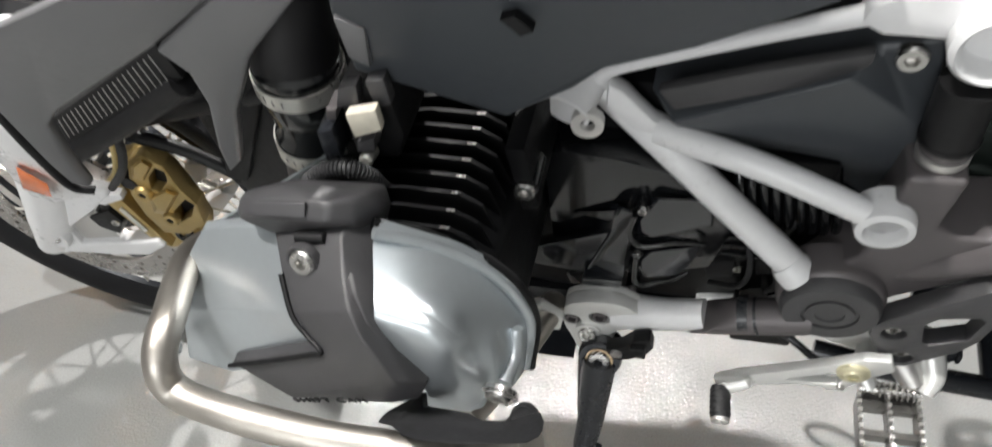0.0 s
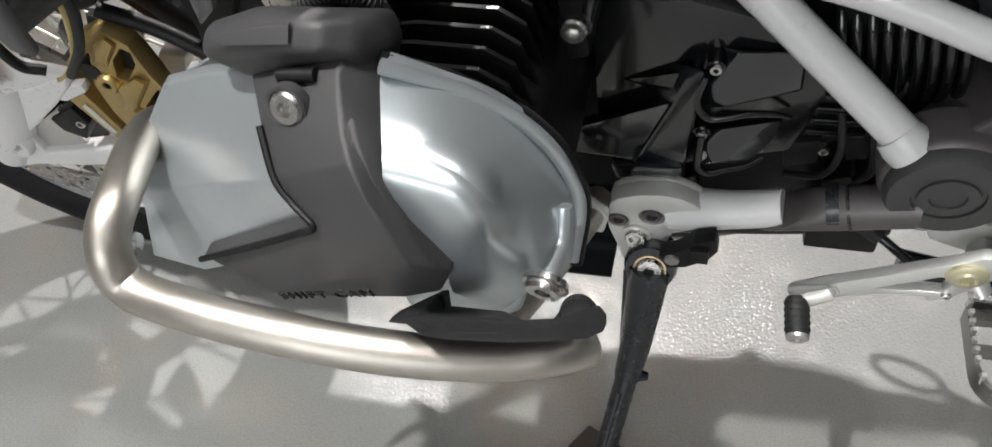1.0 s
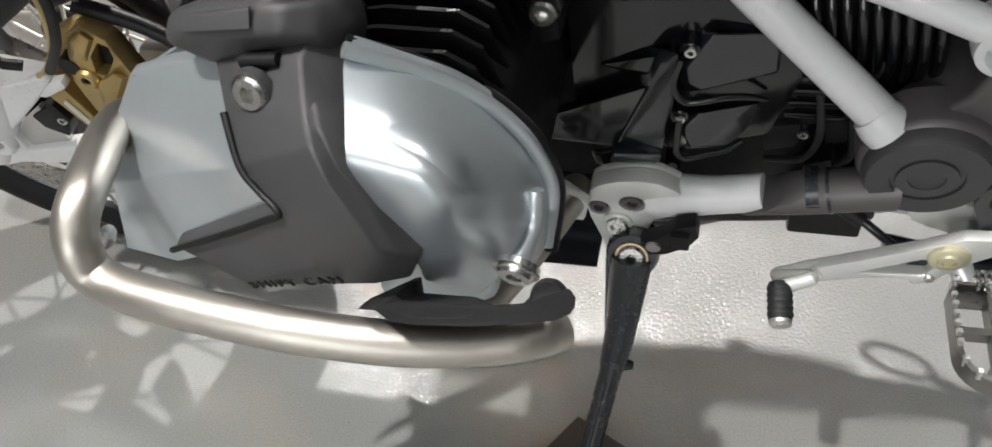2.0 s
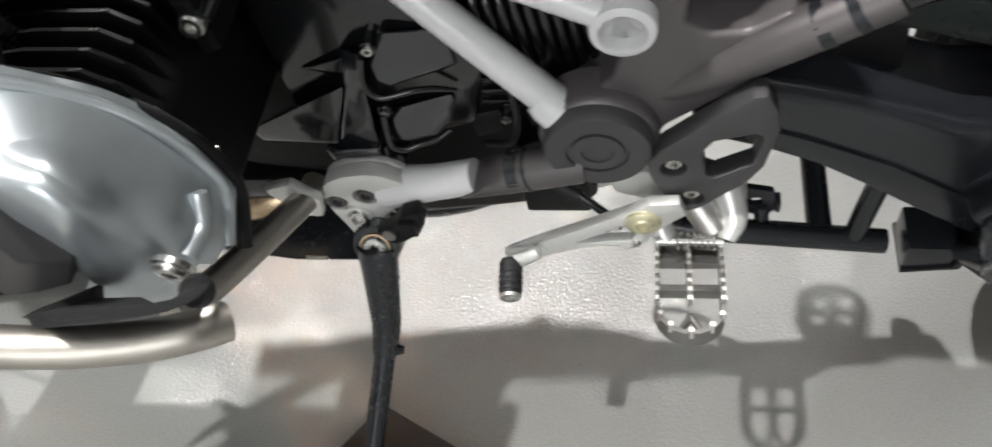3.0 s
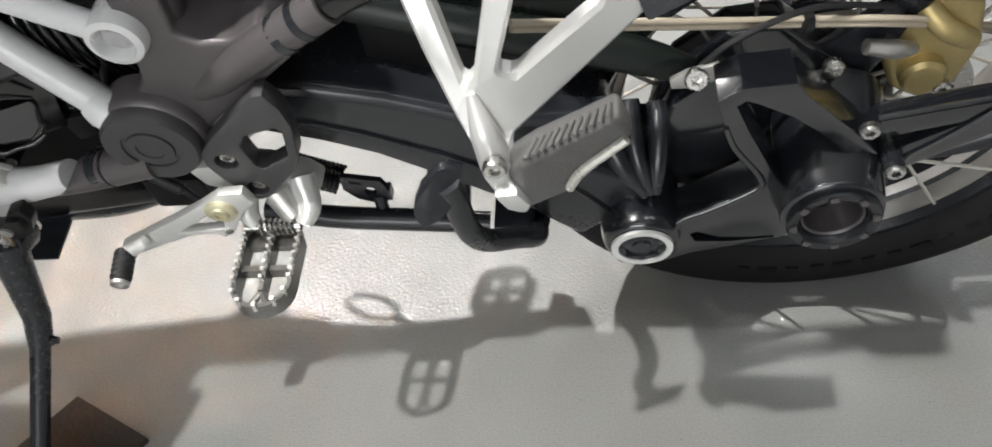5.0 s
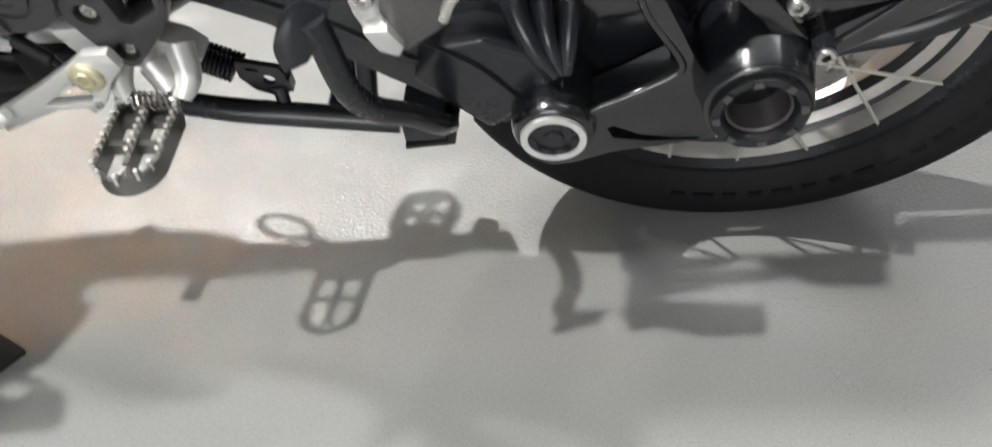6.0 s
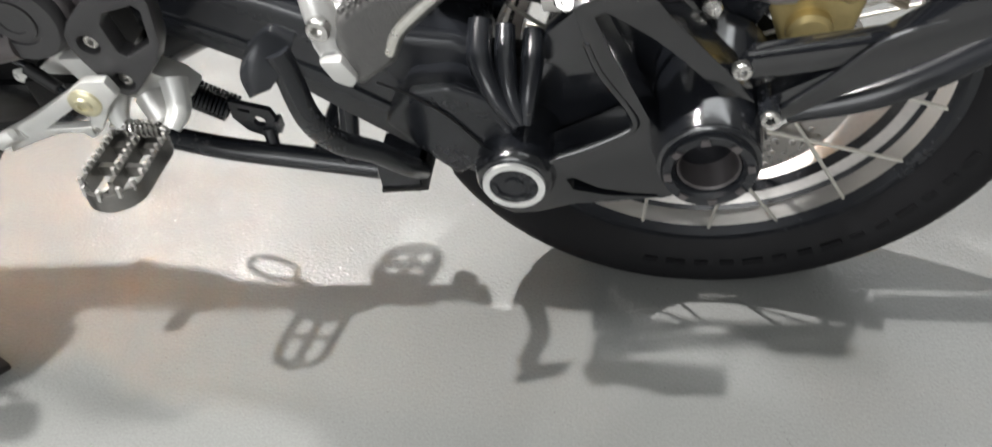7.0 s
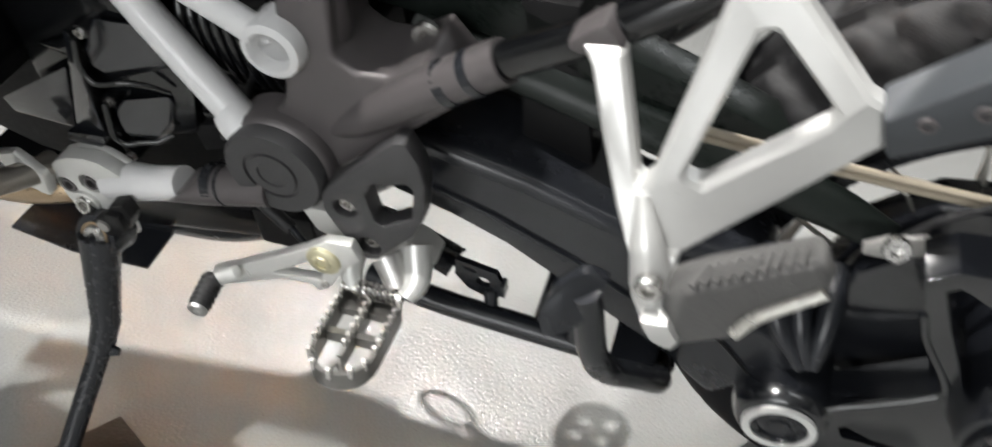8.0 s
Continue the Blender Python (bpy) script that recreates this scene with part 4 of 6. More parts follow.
# ---- passenger footrest ----
def hanger():
    out = [(-0.352, -0.196, 0.650), (-0.327, -0.200, 0.651), (-0.308, -0.228, 0.584), (-0.302, -0.230, 0.587), (-0.288, -0.206, 0.644), (-0.277, -0.190, 0.688), (-0.272, -0.186, 0.698), (-0.255, -0.186, 0.701), (-0.243, -0.190, 0.689), (-0.221, -0.205, 0.671), (-0.203, -0.216, 0.656), (-0.196, -0.216, 0.653), (-0.190, -0.216, 0.629),
           (-0.203, -0.218, 0.615), (-0.241, -0.224, 0.574), (-0.277, -0.240, 0.547), (-0.280, -0.252, 0.544), (-0.277, -0.262, 0.528), (-0.271, -0.270, 0.510), (-0.277, -0.274, 0.503), (-0.291, -0.270, 0.508), (-0.302, -0.262, 0.526), (-0.301, -0.258, 0.538), (-0.310, -0.247, 0.554), (-0.318, -0.237, 0.568), (-0.332, -0.222, 0.611), (-0.343, -0.205, 0.640)]
    hole = [(-0.285, -0.228, 0.594), (-0.269, -0.206, 0.643), (-0.260, -0.194, 0.670), (-0.253, -0.194, 0.672), (-0.233, -0.206, 0.657), (-0.216, -0.215, 0.643), (-0.219, -0.216, 0.636), (-0.245, -0.220, 0.613), (-0.274, -0.226, 0.588)]
    h = part("footrest_hanger", pierced(out, [hole], 0.0, 0.017), HANGER, bike, "silver cast passenger footrest hanger", bevel=0.0058, segments=1, smooth=22)
    part("base_boss", tube([(-0.304, -0.232, 0.580), (-0.297, -0.247, 0.558), (-0.291, -0.252, 0.532), (-0.286, -0.256, 0.512)], [0.004, 0.0100, 0.0130, 0.0110], seg=20), HANGER, h)
    part("hanger_mount", plate([(-0.357, 0.642), (-0.359, 0.648), (-0.338, 0.664), (-0.327, 0.649), (-0.325, 0.638)], -0.196, -0.172), GRAPHITE, h, bevel=0.004)
    screw("pivot_bolt", (-0.2910, -0.268, 0.543), (0, -1, 0.1), 0.0085, h)
    part("pivot_fork", plate([(-0.294, 0.524), (-0.277, 0.526), (-0.268, 0.510), (-0.273, 0.501), (-0.286, 0.506)], -0.277, -0.258), HANGER, h, bevel=0.004)
    # folded rubber footrest
    v = [(-0.284, -0.262, 0.528), (-0.280, -0.255, 0.549), (-0.262, -0.255, 0.564), (-0.209, -0.258, 0.601), (-0.200, -0.266, 0.587), (-0.201, -0.272, 0.577), (-0.233, -0.276, 0.548), (-0.243, -0.276, 0.526), (-0.272, -0.270, 0.499), (-0.273, -0.276, 0.556), (-0.211, -0.278, 0.604)]
    f = [(0, 1, 2, 9), (2, 3, 10, 9), (3, 4, 10), (4, 5, 10), (5, 6, 7, 9, 10), (7, 8, 9), (8, 0, 9)]
    peg = part("passenger_peg", shell(v, f, 0.018, inward=(0, 0.8, -0.6)), PEG_RUBBER, bike, "folded grey rubber passenger footrest", bevel=0.004, segments=3, smooth=60)
    a0, a1, b0, b1 = [Vector(p) for p in ((-0.271, -0.278, 0.565), (-0.213, -0.281, 0.610), (-0.268, -0.260, 0.561), (-0.214, -0.262, 0.600))]
    for k in range(11):
        t = (k + 0.5) / 11
        part("rib", tube([a0.lerp(a1, t), b0.lerp(b1, min(1, t + 0.08))], [0.0019, 0.0016], seg=8, steps=2), PEG_RUBBER, peg)
    part("metal_insert", tube([(-0.241, -0.279, 0.536), (-0.231, -0.279, 0.556), (-0.204, -0.275, 0.581)], 0.0036, seg=8), CLAMP, peg, "pale metal insert edge")


hanger()
mount = part("pannier_bracket", plate([(-0.198, 0.652), (-0.160, 0.687), (-0.140, 0.683), (-0.140, 0.658), (-0.190, 0.628)], -0.225, -0.195), TANK, bike, "dark grey pannier mounting arm", bevel=0.004)
for x, z in ((-0.179, 0.655), (-0.158, 0.666)):
    screw("arm_screw", (x, -0.2255, z), (0, -1, 0), 0.0045, mount, material=GRAPHITE)


# ---- engine ----
def engine():
    e = part("engine_block", plate([(-0.60, 0.33), (-0.60, 0.66), (-1.07, 0.66), (-1.075, 0.50), (-1.055, 0.43), (-1.01, 0.375), (-0.94, 0.345), (-0.86, 0.33)], -0.105, 0.16), DEEP_BLACK, bike, "gloss black boxer engine and gearbox casing", bevel=0.02)
    # gearbox housing with its triangular fields
    part("gearbox_case", plate([(-0.835, 0.610), (-0.770, 0.605), (-0.690, 0.580), (-0.672, 0.520), (-0.690, 0.455), (-0.760, 0.432), (-0.840, 0.440)], -0.140, -0.10), GLOSS_BLACK, e, bevel=0.008)
    part("facet", loft([[(-0.905, -0.128, 0.437), (-0.795, -0.130, 0.500), (-0.825, -0.130, 0.425), (-0.896, -0.128, 0.426)], [(-0.880, -0.150, 0.465), (-0.778, -0.156, 0.523), (-0.807, -0.154, 0.449), (-0.878, -0.148, 0.447)]]), DRIVE_BLACK, e, bevel=0.0025)
    part("seam_face", loft([[(-0.786, -0.130, 0.540), (-0.772, -0.130, 0.534), (-0.780, -0.130, 0.480), (-0.790, -0.130, 0.414), (-0.830, -0.130, 0.414), (-0.799, -0.130, 0.494)], [(-0.768, -0.152, 0.558), (-0.755, -0.159, 0.561), (-0.761, -0.162, 0.515), (-0.767, -0.162, 0.460), (-0.805, -0.155, 0.450), (-0.777, -0.155, 0.522)]]), DRIVE_BLACK, e, bevel=0.0030, segments=3)
    part("wedge", loft([[(-0.833, -0.125, 0.511), (-0.781, -0.130, 0.531), (-0.792, -0.130, 0.503)], [(-0.814, -0.142, 0.529), (-0.769, -0.149, 0.548), (-0.776, -0.149, 0.528)]]), GLOSS_BLACK, e, bevel=0.002)
    part("seam_foot", plate([(-0.806, 0.454), (-0.768, 0.457), (-0.769, 0.447), (-0.775, 0.442), (-0.810, 0.442)], -0.165, -0.140), DRIVE_BLACK, e, bevel=0.003)
    part("lower_band", plate([(-0.830, 0.428), (-0.772, 0.446), (-0.774, 0.412), (-0.826, 0.408)], -0.146, -0.120), GLOSS_BLACK, e, bevel=0.006, segments=3)
    # two covers behind the seam, each with a rounded lip below
    part("case_cover", loft([[(-0.749, -0.132, 0.557), (-0.693, -0.132, 0.559), (-0.692, -0.132, 0.517), (-0.762, -0.132, 0.491), (-0.772, -0.132, 0.497), (-0.771, -0.132, 0.519)], [(-0.736, -0.150, 0.571), (-0.691, -0.144, 0.567), (-0.690, -0.144, 0.531), (-0.740, -0.158, 0.524), (-0.749, -0.158, 0.530), (-0.752, -0.154, 0.544)]]), DRIVE_BLACK, e, bevel=0.0030, segments=3)
    part("case_cover", loft([[(-0.758, -0.132, 0.472), (-0.705, -0.132, 0.488), (-0.700, -0.132, 0.483), (-0.713, -0.132, 0.448), (-0.733, -0.132, 0.428), (-0.770, -0.132, 0.420), (-0.773, -0.132, 0.438), (-0.771, -0.132, 0.454)], [(-0.743, -0.150, 0.491), (-0.701, -0.144, 0.498), (-0.699, -0.142, 0.491), (-0.708, -0.146, 0.467), (-0.720, -0.152, 0.457), (-0.747, -0.158, 0.458), (-0.751, -0.157, 0.471), (-0.752, -0.154, 0.481)]]), DRIVE_BLACK, e, bevel=0.0030, segments=3)
    part("web", tube([(-0.755, -0.157, 0.554), (-0.760, -0.158, 0.533), (-0.758, -0.160, 0.522), (-0.751, -0.161, 0.515), (-0.741, -0.160, 0.515), (-0.725, -0.156, 0.516), (-0.710, -0.150, 0.511), (-0.695, -0.145, 0.503)], [0.0030, 0.0030, 0.0030, 0.0030, 0.0026, 0.0026, 0.0026, 0.0016], seg=10), GLOSS_BLACK, e)
    part("web", tube([(-0.756, -0.157, 0.490), (-0.757, -0.160, 0.473), (-0.757, -0.162, 0.458), (-0.749, -0.161, 0.450), (-0.736, -0.157, 0.451), (-0.722, -0.152, 0.451), (-0.710, -0.146, 0.456)], [0.0030, 0.0030, 0.0030, 0.0030, 0.0026, 0.0026, 0.0016], seg=10), GLOSS_BLACK, e)
    for x, y, z in ((-0.749, -0.153, 0.558), (-0.756, -0.152, 0.4875), (-0.762, -0.150, 0.423)):
        part("bolt_post", rod((x, -0.13, z), (x, y, z), 0.0064, seg=14), GLOSS_BLACK, e)
        screw("case_bolt", (x, y - 0.002, z), (0, -1, 0), 0.0046, e)
    # connectors and pipe ends behind the gearbox
    for outline, y in (([(-0.692, 0.492), (-0.675, 0.496), (-0.675, 0.476), (-0.690, 0.471)], -0.130), ([(-0.696, 0.461), (-0.669, 0.468), (-0.669, 0.441), (-0.693, 0.433)], -0.136), ([(-0.662, 0.421), (-0.642, 0.430), (-0.634, 0.402), (-0.658, 0.393)], -0.138), ([(-0.652, 0.462), (-0.636, 0.466), (-0.632, 0.440), (-0.648, 0.436)], -0.128)):
        part("connector", plate(outline, y, -0.09), MATT_BLACK, e, bevel=0.002)
    screw("connector_bolt", (-0.666, -0.136, 0.456), (0, -1, 0), 0.0045, e)
    part("cable", tube([(-0.690, -0.125, 0.410), (-0.664, -0.140, 0.432), (-0.655, -0.140, 0.462), (-0.660, -0.128, 0.500)], 0.0030, seg=8), RUBBER, e)
    part("cable", tube([(-0.640, -0.130, 0.412), (-0.630, -0.142, 0.446), (-0.634, -0.136, 0.490), (-0.622, -0.128, 0.530)], 0.0035, seg=8), RUBBER, e)
    part("starter_cover", plate([(-0.690, 0.540), (-0.630, 0.545), (-0.625, 0.470), (-0.680, 0.448), (-0.700, 0.470)], -0.128, -0.09), MATT_BLACK, e, bevel=0.006)
    for k in range(5):
        part("cooling_slat", block(-0.682 + 0.002 * k, -0.640, -0.134, -0.122, 0.472 + 0.013 * k, 0.477 + 0.013 * k), GLOSS_BLACK, e, bevel=0.001)
    # rubber intake boot
    for k in range(9):
        x = -0.672 + 0.0095 * k
        part("boot_fold", tube([(x - 0.005, -0.10, 0.60), (x, -0.128, 0.570), (x + 0.006, -0.130, 0.525), (x + 0.006, -0.105, 0.480)], 0.0042, seg=10), GLOSS_BLACK, e)
    part("boot_core", plate([(-0.680, 0.60), (-0.596, 0.60), (-0.590, 0.48), (-0.672, 0.48)], -0.124, -0.09), DEEP_BLACK, e, bevel=0.01)
    part("oil_pan", plate([(-1.02, 0.33), (-0.60, 0.34), (-0.62, 0.30), (-0.70, 0.285), (-0.84, 0.262), (-0.98, 0.262), (-1.04, 0.29)], -0.11, 0.045), GLOSS_BLACK, e, bevel=0.012)
    # cylinder barrel with fins
    part("barrel", plate([(-0.990, 0.628), (-0.870, 0.636), (-0.845, 0.610), (-0.838, 0.520), (-0.870, 0.480), (-0.990, 0.490)], -0.262, -0.10), DEEP_BLACK, e, bevel=0.006)
    for k in range(9):
        y = -0.134 - 0.0160 * k
        fin = [(-0.995, 0.650), (-0.915, 0.662), (-0.872, 0.660), (-0.856, 0.648), (-0.850, 0.615), (-0.98, 0.610)]
        part("fin", plate(fin, y, y + 0.003), DEEP_BLACK, e)
        part("fin_tip", block(-0.879, -0.871, y + 0.0004, y + 0.0024, 0.6597, 0.6603), BOLT, e)
    part("head_rail", plate([(-0.842, 0.680), (-0.826, 0.680), (-0.823, 0.610), (-0.838, 0.605)], -0.200, -0.115), DEEP_BLACK, e, bevel=0.004)
    screw("lifting_bolt", (-0.831, -0.205, 0.636), (0, -1, 0.15), 0.0085, e)
    part("bolt_lug", lathe([(0.0105, -0.17), (0.0105, -0.199), (0.005, -0.200)], (-0.831, 0, 0.636), seg=20), GLOSS_BLACK, e)
    part("belt_cover", plate([(-0.822, 0.64), (-0.835, 0.70), (-0.80, 0.70), (-0.78, 0.62), (-0.79, 0.60)], -0.105, -0.08), DEEP_BLACK, e, bevel=0.006)
    return e


engine()


def cylinder_cover():
    # rear field of the head cover
    rows = [[(-0.911, -0.284, 0.686), (-0.885, -0.279, 0.668), (-0.863, -0.273, 0.649), (-0.844, -0.269, 0.622), (-0.829, -0.266, 0.588), (-0.820, -0.274, 0.556), (-0.821, -0.300, 0.540), (-0.827, -0.319, 0.537)],
            [(-0.912, -0.294, 0.684), (-0.885, -0.290, 0.671), (-0.865, -0.287, 0.653), (-0.847, -0.287, 0.629), (-0.833, -0.289, 0.600), (-0.826, -0.295, 0.572), (-0.828, -0.317, 0.562), (-0.834, -0.331, 0.555)],
            [(-0.906, -0.319, 0.675), (-0.883, -0.318, 0.667), (-0.863, -0.318, 0.655), (-0.850, -0.320, 0.635), (-0.842, -0.323, 0.609), (-0.835, -0.328, 0.590), (-0.837, -0.336, 0.574), (-0.843, -0.341, 0.555)],
            [(-0.901, -0.341, 0.666), (-0.881, -0.343, 0.662), (-0.862, -0.345, 0.656), (-0.853, -0.348, 0.638), (-0.854, -0.348, 0.608), (-0.854, -0.347, 0.583), (-0.854, -0.347, 0.560), (-0.855, -0.345, 0.543)],
            [(-0.906, -0.346, 0.647), (-0.900, -0.349, 0.625), (-0.891, -0.351, 0.605), (-0.884, -0.352, 0.593), (-0.880, -0.353, 0.583), (-0.881, -0.352, 0.568), (-0.877, -0.349, 0.558), (-0.868, -0.347, 0.542)]]
    c = part("head_cover", skin(rows), SILVER, bike, "blue-silver painted cylinder head cover", smooth=75)
    part("gasket", tube([(-0.917, -0.280, 0.684), (-0.889, -0.270, 0.662), (-0.867, -0.264, 0.641), (-0.845, -0.262, 0.618), (-0.828, -0.262, 0.586), (-0.821, -0.266, 0.547), (-0.825, -0.290, 0.511)], 0.0055, seg=10), MATT_BLACK, c)
    part("cover_flange", tube([(-0.910, -0.292, 0.692), (-0.884, -0.282, 0.670), (-0.863, -0.276, 0.650), (-0.842, -0.274, 0.627), (-0.827, -0.274, 0.596), (-0.820, -0.278, 0.561), (-0.823, -0.302, 0.534)], 0.0045, seg=12), SILVER, c)
    for p in ((-0.886, -0.268, 0.657), (-0.865, -0.262, 0.636), (-0.849, -0.260, 0.618), (-0.829, -0.258, 0.575)):
        part("gasket_tab", rod((p[0], p[1] - 0.006, p[2] + 0.002), (p[0], p[1] + 0.006, p[2] - 0.002), 0.0022, seg=8), BOLT, c)
    part("rib", tube([(-0.825, -0.292, 0.581), (-0.826, -0.306, 0.564), (-0.830, -0.329, 0.561)], [0.005, 0.006, 0.0075], seg=12), SILVER, c)
    # front field
    v = [(-1.074, -0.276, 0.646), (-1.034, -0.280, 0.663), (-0.991, -0.284, 0.674), (-0.975, -0.312, 0.657), (-0.962, -0.333, 0.642), (-1.107, -0.292, 0.605), (-1.100, -0.320, 0.591), (-0.946, -0.350, 0.617), (-0.988, -0.352, 0.583), (-1.063, -0.348, 0.543), (-1.111, -0.340, 0.538)]
    part("front_field", shell(v, [(0, 1, 2, 3), (0, 3, 4, 5), (5, 4, 6), (6, 4, 7), (6, 7, 8, 9, 10)], 0.009), SILVER, c, bevel=0.005, segments=3, smooth=60)
    part("front_side", skin([[(-1.070, -0.278, 0.647), (-1.101, -0.284, 0.609), (-1.119, -0.300, 0.567), (-1.126, -0.325, 0.519)], [(-0.985, -0.20, 0.66), (-1.005, -0.20, 0.62), (-1.01, -0.20, 0.58), (-1.0, -0.20, 0.53)]], steps=4, thick=0.004), SILVER, c)
    part("lower_shell", plate([(-1.00, 0.60), (-0.86, 0.60), (-0.85, 0.515), (-0.90, 0.500), (-0.97, 0.515)], -0.285, -0.20), SILVER, c, bevel=0.012)
    part("lower_field", plate([(-0.935, 0.512), (-0.905, 0.545), (-0.884, 0.590), (-0.866, 0.570), (-0.846, 0.545), (-0.848, 0.522), (-0.862, 0.508), (-0.909, 0.496)], -0.338, -0.285), SILVER, c, bevel=0.010, segments=3)
    # dark plastic guard over the head
    v = [(-0.992, -0.290, 0.681), (-0.931, -0.300, 0.693), (-0.917, -0.285, 0.677), (-0.978, -0.320, 0.669), (-0.923, -0.328, 0.682), (-0.908, -0.318, 0.672), (-0.967, -0.342, 0.654), (-0.911, -0.349, 0.684), (-0.902, -0.340, 0.664), (-0.943, -0.360, 0.639), (-0.901, -0.361, 0.671),
         (-0.891, -0.347, 0.636), (-0.878, -0.351, 0.613), (-0.873, -0.357, 0.603), (-0.882, -0.362, 0.586), (-0.888, -0.368, 0.623), (-0.900, -0.370, 0.589), (-0.927, -0.368, 0.628), (-0.986, -0.373, 0.573), (-1.047, -0.353, 0.573), (-0.931, -0.372, 0.607)]
    f = [(0, 1, 4, 3), (1, 2, 5, 4), (3, 4, 7, 6), (4, 5, 8, 7), (6, 7, 10, 9), (7, 8, 11, 15, 10), (11, 12, 13, 15), (13, 14, 16, 15), (9, 10, 17), (10, 15, 20, 17), (15, 16, 20), (9, 17, 19), (17, 20, 18, 19), (20, 16, 18)]
    g = part("head_guard", shell(v, f, 0.012), GUARD, bike, "dark grey plastic cylinder head guard", bevel=0.0025, segments=3, smooth=50)
    part("guard_seam", tube([(-0.977, -0.321, 0.671), (-0.966, -0.343, 0.655), (-0.955, -0.352, 0.646), (-0.942, -0.361, 0.640), (-0.956, -0.360, 0.629), (-0.994, -0.358, 0.605), (-1.049, -0.354, 0.571)], 0.0021, seg=8), MATT_BLACK, g)
    screw("guard_screw", (-0.958, -0.3175, 0.683), (-0.12, -1, 0.45), 0.0098, g)
    part("screw_seat", lathe([(0.0130, -0.006), (0.0125, 0.001), (0.0105, 0.0005), (0.010, -0.003)], (-0.959, -0.3155, 0.681), axis=(-0.12, -1, 0.45), seg=32, closed=True), GUARD, g)
    # wide top of the guard
    v = [(-1.018, -0.278, 0.698), (-1.019, -0.290, 0.689), (-0.994, -0.294, 0.680), (-0.922, -0.278, 0.668), (-0.912, -0.272, 0.692), (-0.917, -0.264, 0.704), (-0.984, -0.272, 0.710), (-1.013, -0.274, 0.700), (-0.999, -0.296, 0.701), (-0.939, -0.298, 0.706), (-0.937, -0.288, 0.718), (-0.923, -0.290, 0.698), (-0.922, -0.278, 0.710), (-0.999, -0.286, 0.706)]
    f = [(0, 1, 8, 13), (1, 2, 9, 8), (2, 3, 11, 9), (3, 4, 12, 11), (4, 5, 12), (5, 6, 10, 12), (6, 7, 13, 10), (7, 0, 13), (8, 9, 10, 13), (9, 11, 12, 10)]
    top = part("guard_top", shell(v, f, 0.024, inward=(0, 0.75, -0.66)), GUARD, g, bevel=0.005, segments=3, smooth=60)
    part("recess", shell([(-0.997, -0.288, 0.707), (-0.953, -0.291, 0.717), (-0.954, -0.297, 0.709), (-0.995, -0.296, 0.704)], [(0, 1, 2, 3)], 0.003), GUARD, top, bevel=0.001)
    # raised lettering
    data = bpy.data.curves.new("lettering", "FONT")
    data.body, data.size, data.extrude, data.align_x = "SHIFT CAM", 0.0105, 0.0006, "CENTER"
    data.space_character = 1.25
    tmp = new("tmp_text", data)
    me = bpy.data.meshes.new_from_object(tmp.evaluated_get(bpy.context.evaluated_depsgraph_get()))
    bpy.data.objects.remove(tmp)
    bm = bmesh.new()
    bm.from_mesh(me)
    bpy.data.meshes.remove(me)
    a, b, up = Vector((-0.984, -0.376, 0.577)), Vector((-0.903, -0.371, 0.594)), Vector((-0.929, -0.374, 0.611))
    ex = (b - a).normalized()
    ez = ex.cross(up - a).normalized()
    ey = ez.cross(ex)
    m = Matrix((ex, ey, ez)).transposed().to_4x4()
    m.translation = a.lerp(b, 0.5) + ey * 0.0055 + ez * 0.0030
    bm.transform(m)
    part("lettering", bm, MATT_BLACK, g, "embossed words")
    part("spark_cap", tube([(-0.966, -0.300, 0.689), (-0.944, -0.300, 0.691)], 0.004, steps=1), MATT_BLACK, c)


cylinder_cover()


